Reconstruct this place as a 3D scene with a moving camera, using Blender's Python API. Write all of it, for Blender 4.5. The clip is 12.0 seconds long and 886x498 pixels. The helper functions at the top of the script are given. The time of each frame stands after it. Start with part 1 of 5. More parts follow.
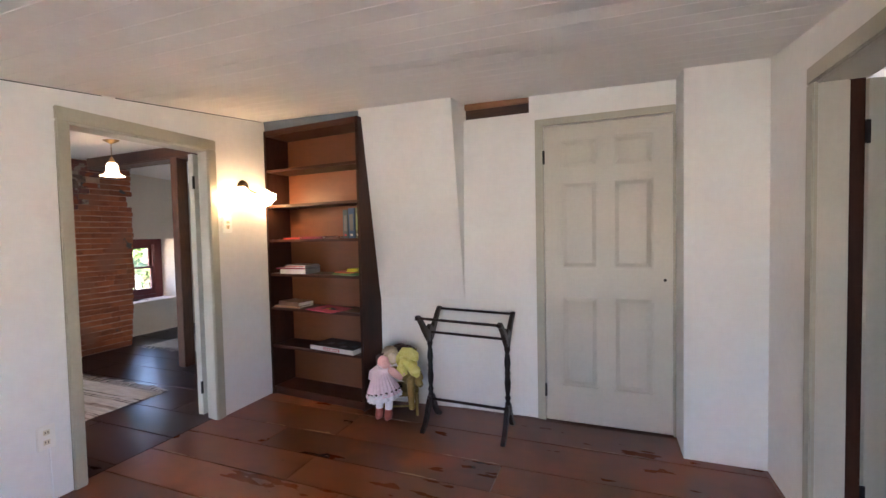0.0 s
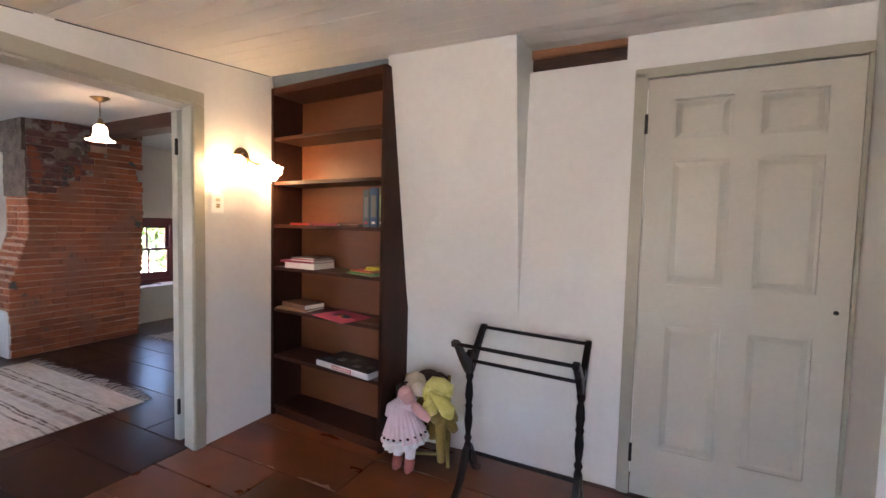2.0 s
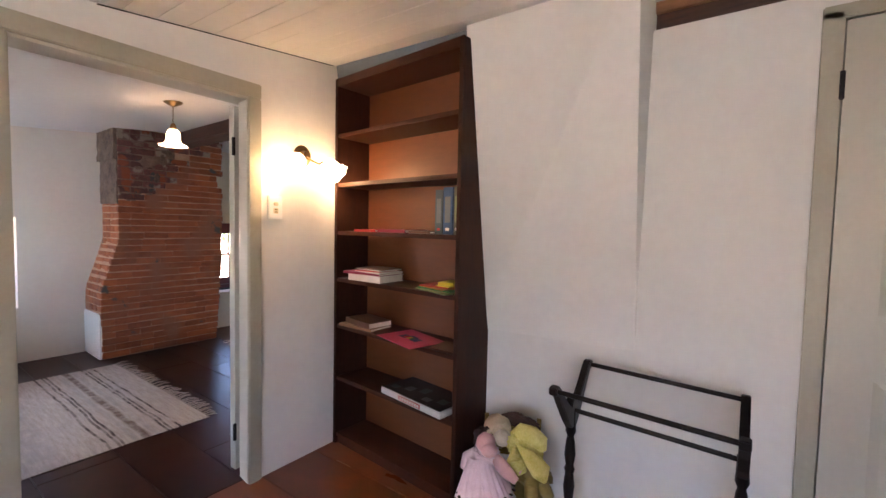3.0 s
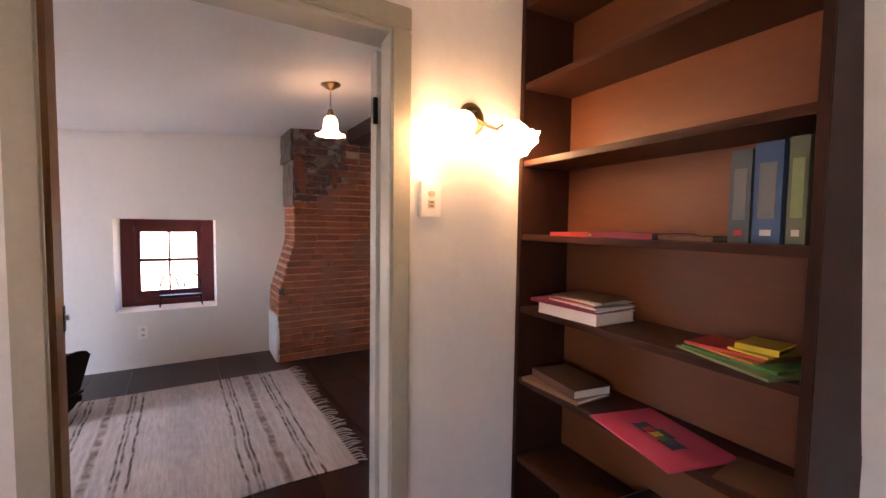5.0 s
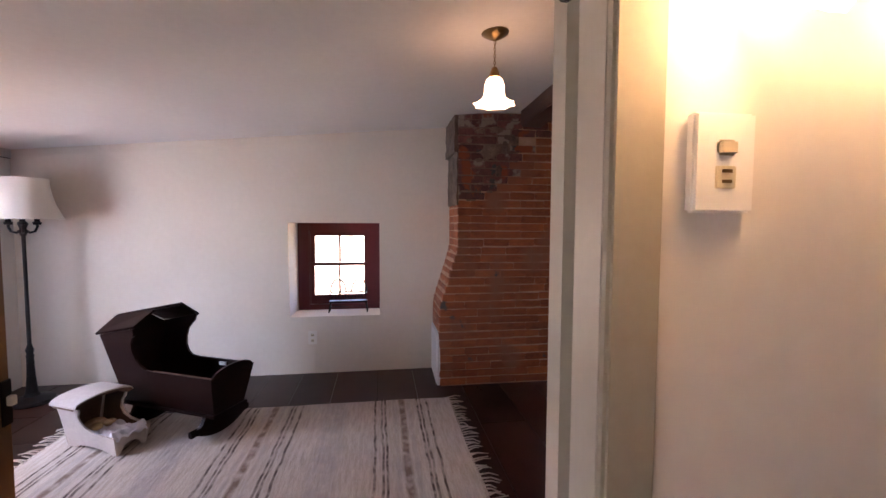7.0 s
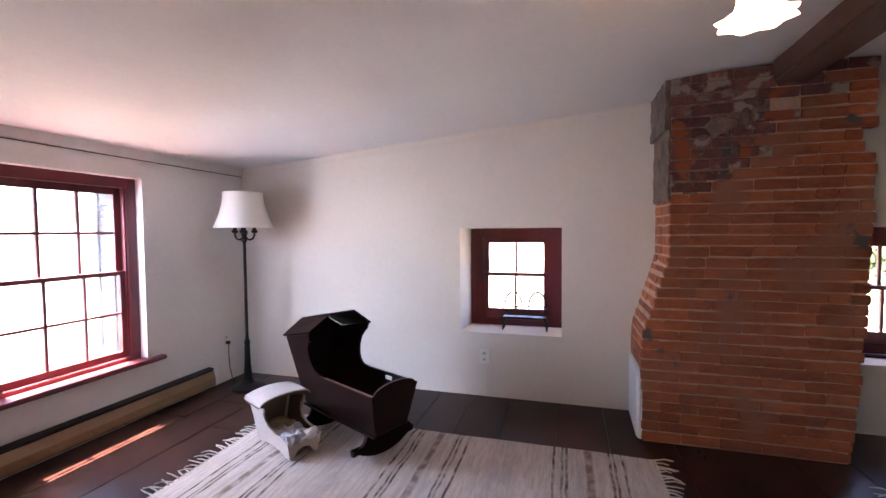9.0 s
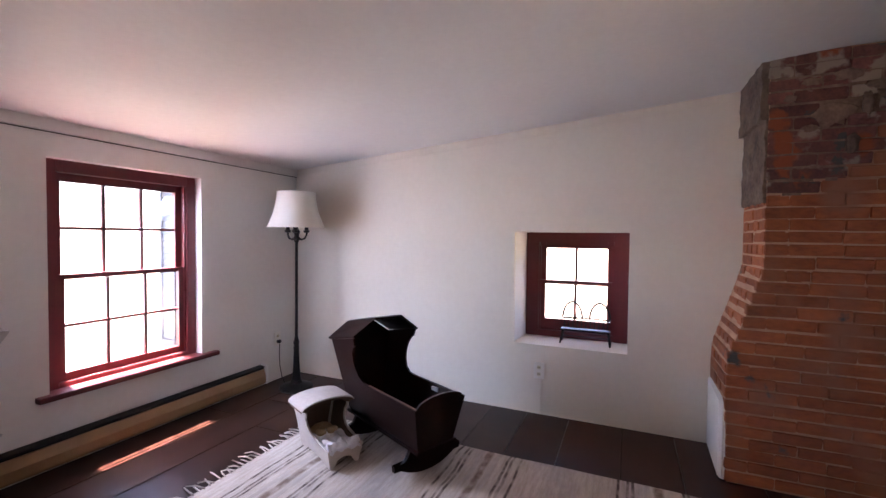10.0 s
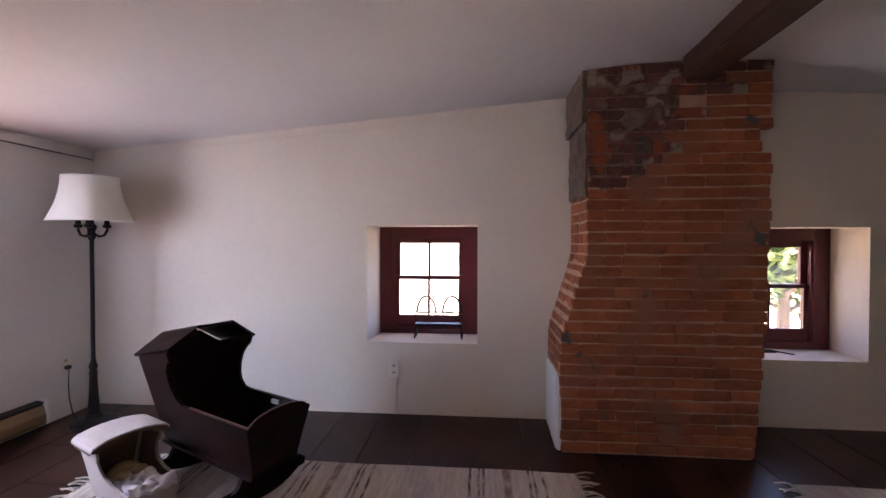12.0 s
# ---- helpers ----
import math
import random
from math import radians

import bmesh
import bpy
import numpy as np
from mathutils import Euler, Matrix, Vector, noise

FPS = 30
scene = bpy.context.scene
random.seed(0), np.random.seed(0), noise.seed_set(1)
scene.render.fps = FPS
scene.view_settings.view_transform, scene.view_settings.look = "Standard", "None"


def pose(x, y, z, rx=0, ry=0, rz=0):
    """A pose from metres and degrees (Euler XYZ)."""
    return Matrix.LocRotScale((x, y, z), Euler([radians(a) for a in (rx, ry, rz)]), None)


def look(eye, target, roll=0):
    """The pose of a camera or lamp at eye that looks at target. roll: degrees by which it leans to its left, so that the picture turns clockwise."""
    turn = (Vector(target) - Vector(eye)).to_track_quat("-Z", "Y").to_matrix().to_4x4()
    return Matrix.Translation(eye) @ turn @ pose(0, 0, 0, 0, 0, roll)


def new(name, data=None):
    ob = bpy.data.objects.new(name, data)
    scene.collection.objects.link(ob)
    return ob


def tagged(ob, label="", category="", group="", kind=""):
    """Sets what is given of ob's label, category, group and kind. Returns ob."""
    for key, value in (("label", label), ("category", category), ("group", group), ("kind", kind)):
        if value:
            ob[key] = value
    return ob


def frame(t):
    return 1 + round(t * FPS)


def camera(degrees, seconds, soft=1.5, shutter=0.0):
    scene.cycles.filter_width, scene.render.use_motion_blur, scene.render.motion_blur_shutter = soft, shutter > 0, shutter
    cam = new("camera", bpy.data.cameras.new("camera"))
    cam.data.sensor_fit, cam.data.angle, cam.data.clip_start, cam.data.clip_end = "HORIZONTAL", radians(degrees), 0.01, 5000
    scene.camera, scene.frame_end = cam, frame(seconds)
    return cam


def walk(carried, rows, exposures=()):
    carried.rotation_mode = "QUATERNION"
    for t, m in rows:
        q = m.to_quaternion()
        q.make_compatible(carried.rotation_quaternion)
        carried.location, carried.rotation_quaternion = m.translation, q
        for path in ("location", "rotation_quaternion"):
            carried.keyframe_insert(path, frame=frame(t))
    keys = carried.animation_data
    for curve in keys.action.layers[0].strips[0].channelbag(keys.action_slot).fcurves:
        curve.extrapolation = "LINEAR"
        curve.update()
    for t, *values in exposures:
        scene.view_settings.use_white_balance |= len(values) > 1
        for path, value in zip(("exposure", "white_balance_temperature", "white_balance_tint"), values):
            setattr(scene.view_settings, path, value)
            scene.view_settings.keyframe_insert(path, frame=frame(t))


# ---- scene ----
cam = camera(92.5, 12.0)
PATH = [
    (0, (-0.003, 0.031, 1.28), (-0.724, 1.895, 1.205), -1.2),
    (0.5, (-0.092, 0.173, 1.284), (-0.753, 2.058, 1.2), -1.0),
    (1, (-0.162, 0.346, 1.279), (-0.845, 2.223, 1.183), -0.6),
    (1.5, (-0.261, 0.535, 1.268), (-1.015, 2.384, 1.163), 0.1),
    (2, (-0.356, 0.725, 1.275), (-1.227, 2.522, 1.165), 1.4),
    (2.5, (-0.495, 0.902, 1.292), (-1.484, 2.636, 1.18), 1.7),
    (3, (-0.612, 1.077, 1.29), (-1.775, 2.701, 1.188), 1.2),
    (3.2, (-0.67, 1.139, 1.284), (-1.901, 2.713, 1.191), 1.0),
    (4.8, (-1.272, 1.566, 1.293), (-2.915, 2.7, 1.175), 1.0),
    (5, (-1.347, 1.624, 1.289), (-3.04, 2.682, 1.175), 0.8),
    (5.5, (-1.54, 1.742, 1.29), (-3.336, 2.615, 1.185), 0.1),
    (6, (-1.744, 1.824, 1.29), (-3.617, 2.517, 1.175), -0.1),
    (6.5, (-1.927, 1.873, 1.288), (-3.858, 2.379, 1.168), 0.1),
    (7, (-2.102, 1.929, 1.3), (-4.077, 2.221, 1.181), 0.2),
    (9, (-2.633, 1.952, 1.274), (-4.552, 1.394, 1.195), -0.5),
    (9.5, (-2.726, 1.937, 1.264), (-4.593, 1.224, 1.203), 0.1),
    (10, (-2.806, 1.907, 1.26), (-4.639, 1.11, 1.203), 0.6),
    (10.5, (-2.876, 1.913, 1.241), (-4.709, 1.117, 1.173), 0.1),
    (11, (-2.922, 1.923, 1.225), (-4.81, 1.265, 1.152), -0.3),
    (11.5, (-2.943, 1.926, 1.215), (-4.898, 1.506, 1.16), 0.3),
    (12, (-2.962, 1.938, 1.19), (-4.954, 1.764, 1.157), -0.0),
]
EXPOSURES = [(0.0, 6.05, 5850, 20), (3.0, 5.9, 6100, 25), (5.0, 5.7, 6600, 36), (7.0, 5.3, 6750, 38), (9.0, 5.6, 6400, 35), (10.5, 5.2, 6400, 35), (12.0, 5.05, 6600, 38)]
walk(cam, [(t, look(eye, target, roll)) for t, eye, target, roll in PATH], EXPOSURES)

# ---- world, sun and window light ----
world = bpy.data.worlds.new("world")
scene.world = world
world.use_nodes = True
wn = world.node_tree
sky = wn.nodes.new("ShaderNodeTexSky")
sky.sky_type, sky.sun_disc = "NISHITA", False
sky.sun_elevation, sky.sun_rotation = radians(74), radians(180)
wn.links.new(sky.outputs["Color"], wn.nodes["Background"].inputs["Color"])
wn.nodes["Background"].inputs["Strength"].default_value = 0.05

sun = new("sun", bpy.data.lights.new("sun", "SUN"))
sun.data.energy, sun.data.angle, sun.data.color = 5.0, radians(0.5), (1.0, 0.95, 0.86)
sun.matrix_world = look((-4.4, -6.0, 20.0), (-4.4, -6.0 + 20.0 / math.tan(radians(74)), 0.0))


XR_OUT = 1.05


def window_light(place, target, width, height, watts, colour, spread):
    lamp = new("window_light", bpy.data.lights.new("window_light", "AREA"))
    lamp.data.shape, lamp.data.size, lamp.data.size_y = "RECTANGLE", width, height
    lamp.data.energy, lamp.data.color, lamp.data.spread = watts, colour, radians(spread)
    lamp.matrix_world = look(place, target)
    return lamp


SKY, DAY, BOUNCE = (0.68, 0.83, 1.0), (0.90, 0.95, 1.0), (1.0, 0.76, 0.50)
window_light((-4.44, -1.13, 1.05), (-5.2, -0.2, 0.35), 0.72, 1.1, 0.80, (0.50, 0.75, 1.0), 150)
# Added lamp standing in for warm light thrown up by the sunlit ground.
window_light((-4.44, -1.14, 0.85), (-4.44, -0.2, 1.5), 0.72, 0.8, 0.02, BOUNCE, 160)
window_light((-6.27, 3.99, 0.88), (-5.3, 3.99, 0.5), 0.48, 0.58, 0.003, SKY, 150)
# Hall lamps, added at openings that stay out of view.
window_light((XR_OUT, -0.85, 1.1), (-1.5, 0.35, 0.9), 0.6, 0.9, 0.015, DAY, 170)
window_light((-0.2, -1.92, 1.1), (-0.5, 0.0, 0.75), 0.75, 0.95, 0.075, (0.72, 0.85, 1.0), 170)


# ---- materials ----
def material(name, one, two, rough=0.6, scale=6.0, fine=60.0, bump=0.15, metal=0.0, stretch=(1, 1, 1), spread=0.0, gloss_var=0.12, coat=0.0, spec=0.5):
    """Two colours mixed by a coarse and a fine noise, with fine relief; spread varies the brightness from object to object."""
    m = bpy.data.materials.new(name)
    m.use_nodes = True
    nt = m.node_tree
    b = nt.nodes["Principled BSDF"]
    tc = nt.nodes.new("ShaderNodeTexCoord")
    mp = nt.nodes.new("ShaderNodeMapping")
    mp.inputs["Scale"].default_value = stretch
    nt.links.new(tc.outputs["Object"], mp.inputs["Vector"])
    info = nt.nodes.new("ShaderNodeObjectInfo")
    add = nt.nodes.new("ShaderNodeVectorMath")
    add.operation = "MULTIPLY_ADD"
    comb = nt.nodes.new("ShaderNodeCombineXYZ")
    for k in range(3):
        nt.links.new(info.outputs["Random"], comb.inputs[k])
    add.inputs[1].default_value = (37.0, 53.0, 71.0) if spread else (0, 0, 0)
    nt.links.new(comb.outputs[0], add.inputs[0])
    nt.links.new(mp.outputs[0], add.inputs[2])
    n1 = nt.nodes.new("ShaderNodeTexNoise")
    n1.inputs["Scale"].default_value, n1.inputs["Detail"].default_value = scale, 5
    n2 = nt.nodes.new("ShaderNodeTexNoise")
    n2.inputs["Scale"].default_value, n2.inputs["Detail"].default_value = fine, 4
    nt.links.new(add.outputs[0], n1.inputs["Vector"])
    nt.links.new(add.outputs[0], n2.inputs["Vector"])
    mean = nt.nodes.new("ShaderNodeMix")
    mean.inputs["Factor"].default_value = 0.4
    nt.links.new(n1.outputs["Fac"], mean.inputs["A"])
    nt.links.new(n2.outputs["Fac"], mean.inputs["B"])
    ramp = nt.nodes.new("ShaderNodeMapRange")
    ramp.inputs["From Min"].default_value, ramp.inputs["From Max"].default_value = 0.28, 0.72
    nt.links.new(mean.outputs["Result"], ramp.inputs["Value"])
    mix = nt.nodes.new("ShaderNodeMix")
    mix.data_type = "RGBA"
    mix.inputs["A"].default_value, mix.inputs["B"].default_value = (*one, 1), (*two, 1)
    nt.links.new(ramp.outputs["Result"], mix.inputs["Factor"])
    colour = mix.outputs["Result"]
    if spread:
        hsv = nt.nodes.new("ShaderNodeHueSaturation")
        val = nt.nodes.new("ShaderNodeMapRange")
        val.inputs["To Min"].default_value, val.inputs["To Max"].default_value = 1 - spread, 1 + spread
        nt.links.new(info.outputs["Random"], val.inputs["Value"])
        nt.links.new(val.outputs["Result"], hsv.inputs["Value"])
        nt.links.new(colour, hsv.inputs["Color"])
        colour = hsv.outputs["Color"]
    nt.links.new(colour, b.inputs["Base Color"])
    rr = nt.nodes.new("ShaderNodeMapRange")
    rr.inputs["To Min"].default_value, rr.inputs["To Max"].default_value = max(0.02, rough - gloss_var), min(1, rough + gloss_var)
    nt.links.new(mean.outputs["Result"], rr.inputs["Value"])
    nt.links.new(rr.outputs["Result"], b.inputs["Roughness"])
    b.inputs["Metallic"].default_value, b.inputs["Specular IOR Level"].default_value = metal, spec
    b.inputs["Coat Weight"].default_value, b.inputs["Coat Roughness"].default_value = coat, 0.16
    if bump:
        bp = nt.nodes.new("ShaderNodeBump")
        bp.inputs["Strength"].default_value, bp.inputs["Distance"].default_value = bump, 0.01
        nt.links.new(mean.outputs["Result"], bp.inputs["Height"])
        nt.links.new(bp.outputs["Normal"], b.inputs["Normal"])
    return m


def glow(name, colour, strength):
    m = bpy.data.materials.new(name)
    m.use_nodes = True
    b = m.node_tree.nodes["Principled BSDF"]
    b.inputs["Base Color"].default_value = (0.9, 0.88, 0.84, 1)
    b.inputs["Roughness"].default_value = 0.3
    b.inputs["Emission Color"].default_value = (*colour, 1)
    b.inputs["Emission Strength"].default_value = strength
    return m


PLASTER = material("plaster", (0.72, 0.70, 0.66), (0.80, 0.78, 0.74), 0.85, 1.7, 26, 0.06)
CREAM = material("cream_plaster", (0.72, 0.64, 0.53), (0.79, 0.71, 0.60), 0.85, 1.7, 26, 0.06)
CEILING = material("ceiling_paint", (0.74, 0.72, 0.69), (0.82, 0.80, 0.77), 0.7, 1.2, 30, 0.06)
TRIM = material("trim_paint", (0.36, 0.33, 0.25), (0.43, 0.40, 0.31), 0.45, 5, 50, 0.06)
DOOR = material("door_paint", (0.46, 0.44, 0.36), (0.53, 0.50, 0.42), 0.42, 4, 45, 0.06)
FLOOR = material("floor_boards", (0.11, 0.033, 0.012), (0.19, 0.055, 0.017), 0.3, 2.2, 9, 0, stretch=(0.5, 1.6, 1), spread=0.4, gloss_var=0.12, coat=0.1, spec=0.5)
FLOOR_BED = material("bedroom_boards", (0.018, 0.006, 0.0042), (0.048, 0.016, 0.010), 0.30, 1.3, 7, 0.0, stretch=(0.5, 1.6, 1), spread=0.3, gloss_var=0.07, coat=0.0, spec=0.22)
TANWOOD = material("tan_board", (0.17, 0.085, 0.035), (0.27, 0.145, 0.062), 0.55, 3, 30, 0.1, stretch=(3, 3, 0.4))
GAP = material("floor_gap", (0.012, 0.007, 0.005), (0.02, 0.012, 0.008), 0.9)
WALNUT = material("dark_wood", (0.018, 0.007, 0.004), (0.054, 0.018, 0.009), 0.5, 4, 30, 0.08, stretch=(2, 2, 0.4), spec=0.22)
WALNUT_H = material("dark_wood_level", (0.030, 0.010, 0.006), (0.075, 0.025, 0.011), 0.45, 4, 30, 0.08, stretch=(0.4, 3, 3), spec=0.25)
PLY = material("shelf_back", (0.12, 0.037, 0.010), (0.18, 0.056, 0.015), 0.5, 3, 26, 0.05, stretch=(0.5, 2, 2))
BLUE = material("blue_paint", (0.13, 0.16, 0.19), (0.18, 0.21, 0.24), 0.6)
BEAM = material("beam_wood", (0.025, 0.010, 0.006), (0.10, 0.038, 0.016), 0.6, 3, 24, 0.35, stretch=(0.5, 4, 4))
POST = material("post_wood", (0.06, 0.024, 0.012), (0.16, 0.065, 0.03), 0.6, 3, 24, 0.3, stretch=(4, 4, 0.5))
BRICK = material("brick", (0.18, 0.050, 0.019), (0.46, 0.137, 0.046), 0.9, 11, 60, 0.6, stretch=(1, 0.45, 1), spread=0.22)
SOOT = material("sooty_brick", (0.075, 0.030, 0.026), (0.22, 0.085, 0.060), 0.9, 16, 70, 0.7, spread=0.4)
MORTAR = material("mortar", (0.40, 0.21, 0.12), (0.58, 0.36, 0.24), 0.95, 9, 80, 0.6)
LIME = material("grey_lime_mortar", (0.10, 0.056, 0.037), (0.30, 0.20, 0.135), 0.95, 14, 70, 0.9)
REDFRAME = material("red_frame", (0.10, 0.012, 0.014), (0.14, 0.018, 0.020), 0.4, 5, 40, 0.06)
BLACKWOOD = material("black_wood", (0.009, 0.006, 0.005), (0.022, 0.012, 0.009), 0.4, 5, 40, 0.06, spec=0.25)
CRADLE = material("cradle_wood", (0.007, 0.0022, 0.0018), (0.019, 0.0052, 0.0036), 0.4, 5, 40, 0.08, stretch=(0.6, 3, 3), spec=0.12)
IRON = material("black_iron", (0.01, 0.009, 0.009), (0.025, 0.02, 0.018), 0.45, 8, 60, 0.1, metal=0.6)
BRASS = material("old_brass", (0.16, 0.10, 0.045), (0.27, 0.18, 0.08), 0.35, 8, 60, 0.1, metal=0.9)
WHITEPL = material("white_plastic", (0.84, 0.84, 0.82), (0.88, 0.88, 0.86), 0.35, 8, 60, 0.0)
IVORY = material("ivory_plastic", (0.62, 0.55, 0.38), (0.68, 0.6, 0.42), 0.35, 8, 60, 0.0)
SHADE = material("lamp_shade", (0.74, 0.70, 0.60), (0.8, 0.76, 0.66), 0.8, 6, 90, 0.1)
HEATER = material("heater_enamel", (0.26, 0.155, 0.07), (0.32, 0.20, 0.095), 0.4, 6, 50, 0.03)
SLOT = material("heater_slot", (0.01, 0.01, 0.01), (0.02, 0.018, 0.015), 0.7)
GLASS_LAMP = glow("lit_glass", (1.0, 0.66, 0.30), 0.36)
GLASS_PEND = glow("lit_pendant_glass", (1.0, 0.64, 0.33), 0.26)
BULB = glow("lit_bulb", (1.0, 0.66, 0.30), 1.15)
BULB_PEND = glow("lit_pendant_bulb", (1.0, 0.64, 0.30), 1.4)
CEMENT = material("grey_cement", (0.04, 0.024, 0.016), (0.24, 0.165, 0.115), 0.95, 9, 50, 1.0)



def smear(m, colour, scale, lo, hi, offset):
    """Lays an irregular film of another colour over a material, running on from piece to piece."""
    nt = m.node_tree
    b = nt.nodes["Principled BSDF"]
    base = b.inputs["Base Color"].links[0].from_socket
    geo = nt.nodes.new("ShaderNodeNewGeometry")
    mp = nt.nodes.new("ShaderNodeMapping")
    mp.inputs["Location"].default_value = offset
    n = nt.nodes.new("ShaderNodeTexNoise")
    n.inputs["Scale"].default_value, n.inputs["Detail"].default_value = scale, 4
    nt.links.new(geo.outputs["Position"], mp.inputs["Vector"])
    nt.links.new(mp.outputs[0], n.inputs["Vector"])
    r = nt.nodes.new("ShaderNodeMapRange")
    r.inputs["From Min"].default_value, r.inputs["From Max"].default_value = lo, hi
    nt.links.new(n.outputs["Fac"], r.inputs["Value"])
    mix = nt.nodes.new("ShaderNodeMix")
    mix.data_type = "RGBA"
    mix.inputs["B"].default_value = (*colour, 1)
    nt.links.new(base, mix.inputs["A"])
    nt.links.new(r.outputs["Result"], mix.inputs["Factor"])
    nt.links.new(mix.outputs["Result"], b.inputs["Base Color"])


for m in (BRICK, MORTAR):
    smear(m, (0.29, 0.125, 0.068), 2.6, 0.52, 0.68, (0, 0, 0))
    smear(m, (0.085, 0.08, 0.07), 5.5, 0.655, 0.70, (4, 7, 2))
smear(SOOT, (0.30, 0.23, 0.17), 7.0, 0.545, 0.60, (3, 1, 9))
smear(SOOT, (0.28, 0.075, 0.028), 6.0, 0.60, 0.66, (1, 4, 2))
smear(FLOOR, (0.20, 0.044, 0.009), 2.4, 0.50, 0.68, (2, 5, 1))
smear(FLOOR, (0.05, 0.018, 0.008), 3.1, 0.50, 0.90, (6, 3, 8))
smear(FLOOR_BED, (0.058, 0.025, 0.015), 2.6, 0.45, 0.80, (2, 5, 1))
smear(SOOT, (0.07, 0.065, 0.055), 8.0, 0.62, 0.65, (8, 2, 5))
PANE = bpy.data.materials.new("window_glass")
PANE.use_nodes = True
pb = PANE.node_tree.nodes["Principled BSDF"]
pb.inputs["Transmission Weight"].default_value, pb.inputs["Roughness"].default_value = 1.0, 0.0
pb.inputs["IOR"].default_value = 1.08


# ---- building helpers ----
ORIGIN = {}


def thing(name, place, label, category, group="", kind="", turn=(0, 0, 0)):
    ob = new(name)
    ob.matrix_basis = pose(*place, *turn)
    ob.empty_display_size = 0.05
    ORIGIN[ob.name] = Vector(place)
    return tagged(ob, label, category, group, kind)


def finish(bm, name, mat, smooth=False):
    me = bpy.data.meshes.new(name)
    bmesh.ops.recalc_face_normals(bm, faces=bm.faces)
    bm.to_mesh(me)
    bm.free()
    me.materials.append(mat)
    if smooth:
        me.polygons.foreach_set("use_smooth", [True] * len(me.polygons))
        me.set_sharp_from_angle(angle=radians(40))
    return me


def part(name, bm, mat, parent, label="", local=False, smooth=False):
    """One mesh under a thing or a part; its points are given in the world unless local."""
    base = ORIGIN.get(parent.name, Vector())
    if not local:
        bmesh.ops.translate(bm, verts=bm.verts, vec=-base)
    ob = new(name, finish(bm, name, mat, smooth))
    ob.parent = parent
    ORIGIN[ob.name] = base
    return tagged(ob, label)


def solid(name, bm, mat, label="", category="", kind="", group="", smooth=False):
    """One mesh as a thing of its own."""
    return tagged(new(name, finish(bm, name, mat, smooth)), label, category, group, kind)


def box(bm, a, b, bevel=0.0, m=None):
    r = bmesh.ops.create_cube(bm, size=1)
    vs = r["verts"]
    for v in vs:
        v.co = Vector([a[k] + (v.co[k] + 0.5) * (b[k] - a[k]) for k in range(3)])
    if bevel:
        es = {e for v in vs for e in v.link_edges}
        r = bmesh.ops.bevel(bm, geom=list(es), offset=bevel, segments=2, affect="EDGES", clamp_overlap=True)
        vs = list({v for f in r["faces"] for v in f.verts} | {v for v in vs if v.is_valid})
    if m is not None:
        bmesh.ops.transform(bm, matrix=m, verts=vs)
    return bm


def boxes(*pairs, bevel=0.0):
    bm = bmesh.new()
    for a, b in pairs:
        box(bm, a, b, bevel)
    return bm


def prism(bm, points, axis, lo, hi, bevel=0.0):
    """A flat outline (two coordinates in axis order) drawn out along one axis."""
    rows = []
    for v in (lo, hi):
        ring = []
        for p in points:
            c = list(p)
            c.insert(axis, v)
            ring.append(bm.verts.new(c))
        rows.append(ring)
    n = len(points)
    fs = [bm.faces.new(rows[0]), bm.faces.new(rows[1])]
    for k in range(n):
        fs.append(bm.faces.new((rows[0][k], rows[0][(k + 1) % n], rows[1][(k + 1) % n], rows[1][k])))
    if bevel:
        bmesh.ops.recalc_face_normals(bm, faces=fs)
        bmesh.ops.bevel(bm, geom=list({e for f in fs for e in f.edges}), offset=bevel, segments=2, affect="EDGES", clamp_overlap=True)
    return bm


def lathe(bm, profile, place=(0, 0, 0), steps=20, m=None, ripple=None):
    """A turned shape: rows of radius and height."""
    rings = []
    for r, z in profile:
        ring = []
        for k in range(steps):
            a = 2 * math.pi * k / steps
            rr = r * (1 + (ripple(a, z) if ripple else 0))
            ring.append(bm.verts.new((place[0] + rr * math.cos(a), place[1] + rr * math.sin(a), place[2] + z)))
        rings.append(ring)
    for lo, hi in zip(rings, rings[1:]):
        for k in range(steps):
            bm.faces.new((lo[k], lo[(k + 1) % steps], hi[(k + 1) % steps], hi[k]))
    for ring in (rings[0], rings[-1]):
        if not ripple:
            bm.faces.new(ring)
    if m is not None:
        bmesh.ops.transform(bm, matrix=m, verts=[v for ring in rings for v in ring])
    return bm


def tube(bm, points, radius, steps=8):
    """A round rod along a line of points; radius may be a list."""
    pts = [Vector(p) for p in points]
    radii = radius if isinstance(radius, (list, tuple)) else [radius] * len(pts)
    rings = []
    side = None
    for k, p in enumerate(pts):
        d = (pts[min(k + 1, len(pts) - 1)] - pts[max(k - 1, 0)]).normalized()
        if side is None:
            side = d.orthogonal().normalized()
        side = (side - d * side.dot(d)).normalized()
        up = d.cross(side)
        rings.append([bm.verts.new(p + radii[k] * (math.cos(2 * math.pi * j / steps) * side + math.sin(2 * math.pi * j / steps) * up)) for j in range(steps)])
    for lo, hi in zip(rings, rings[1:]):
        for j in range(steps):
            bm.faces.new((lo[j], lo[(j + 1) % steps], hi[(j + 1) % steps], hi[j]))
    bm.faces.new(rings[0])
    bm.faces.new(rings[-1])
    return bm


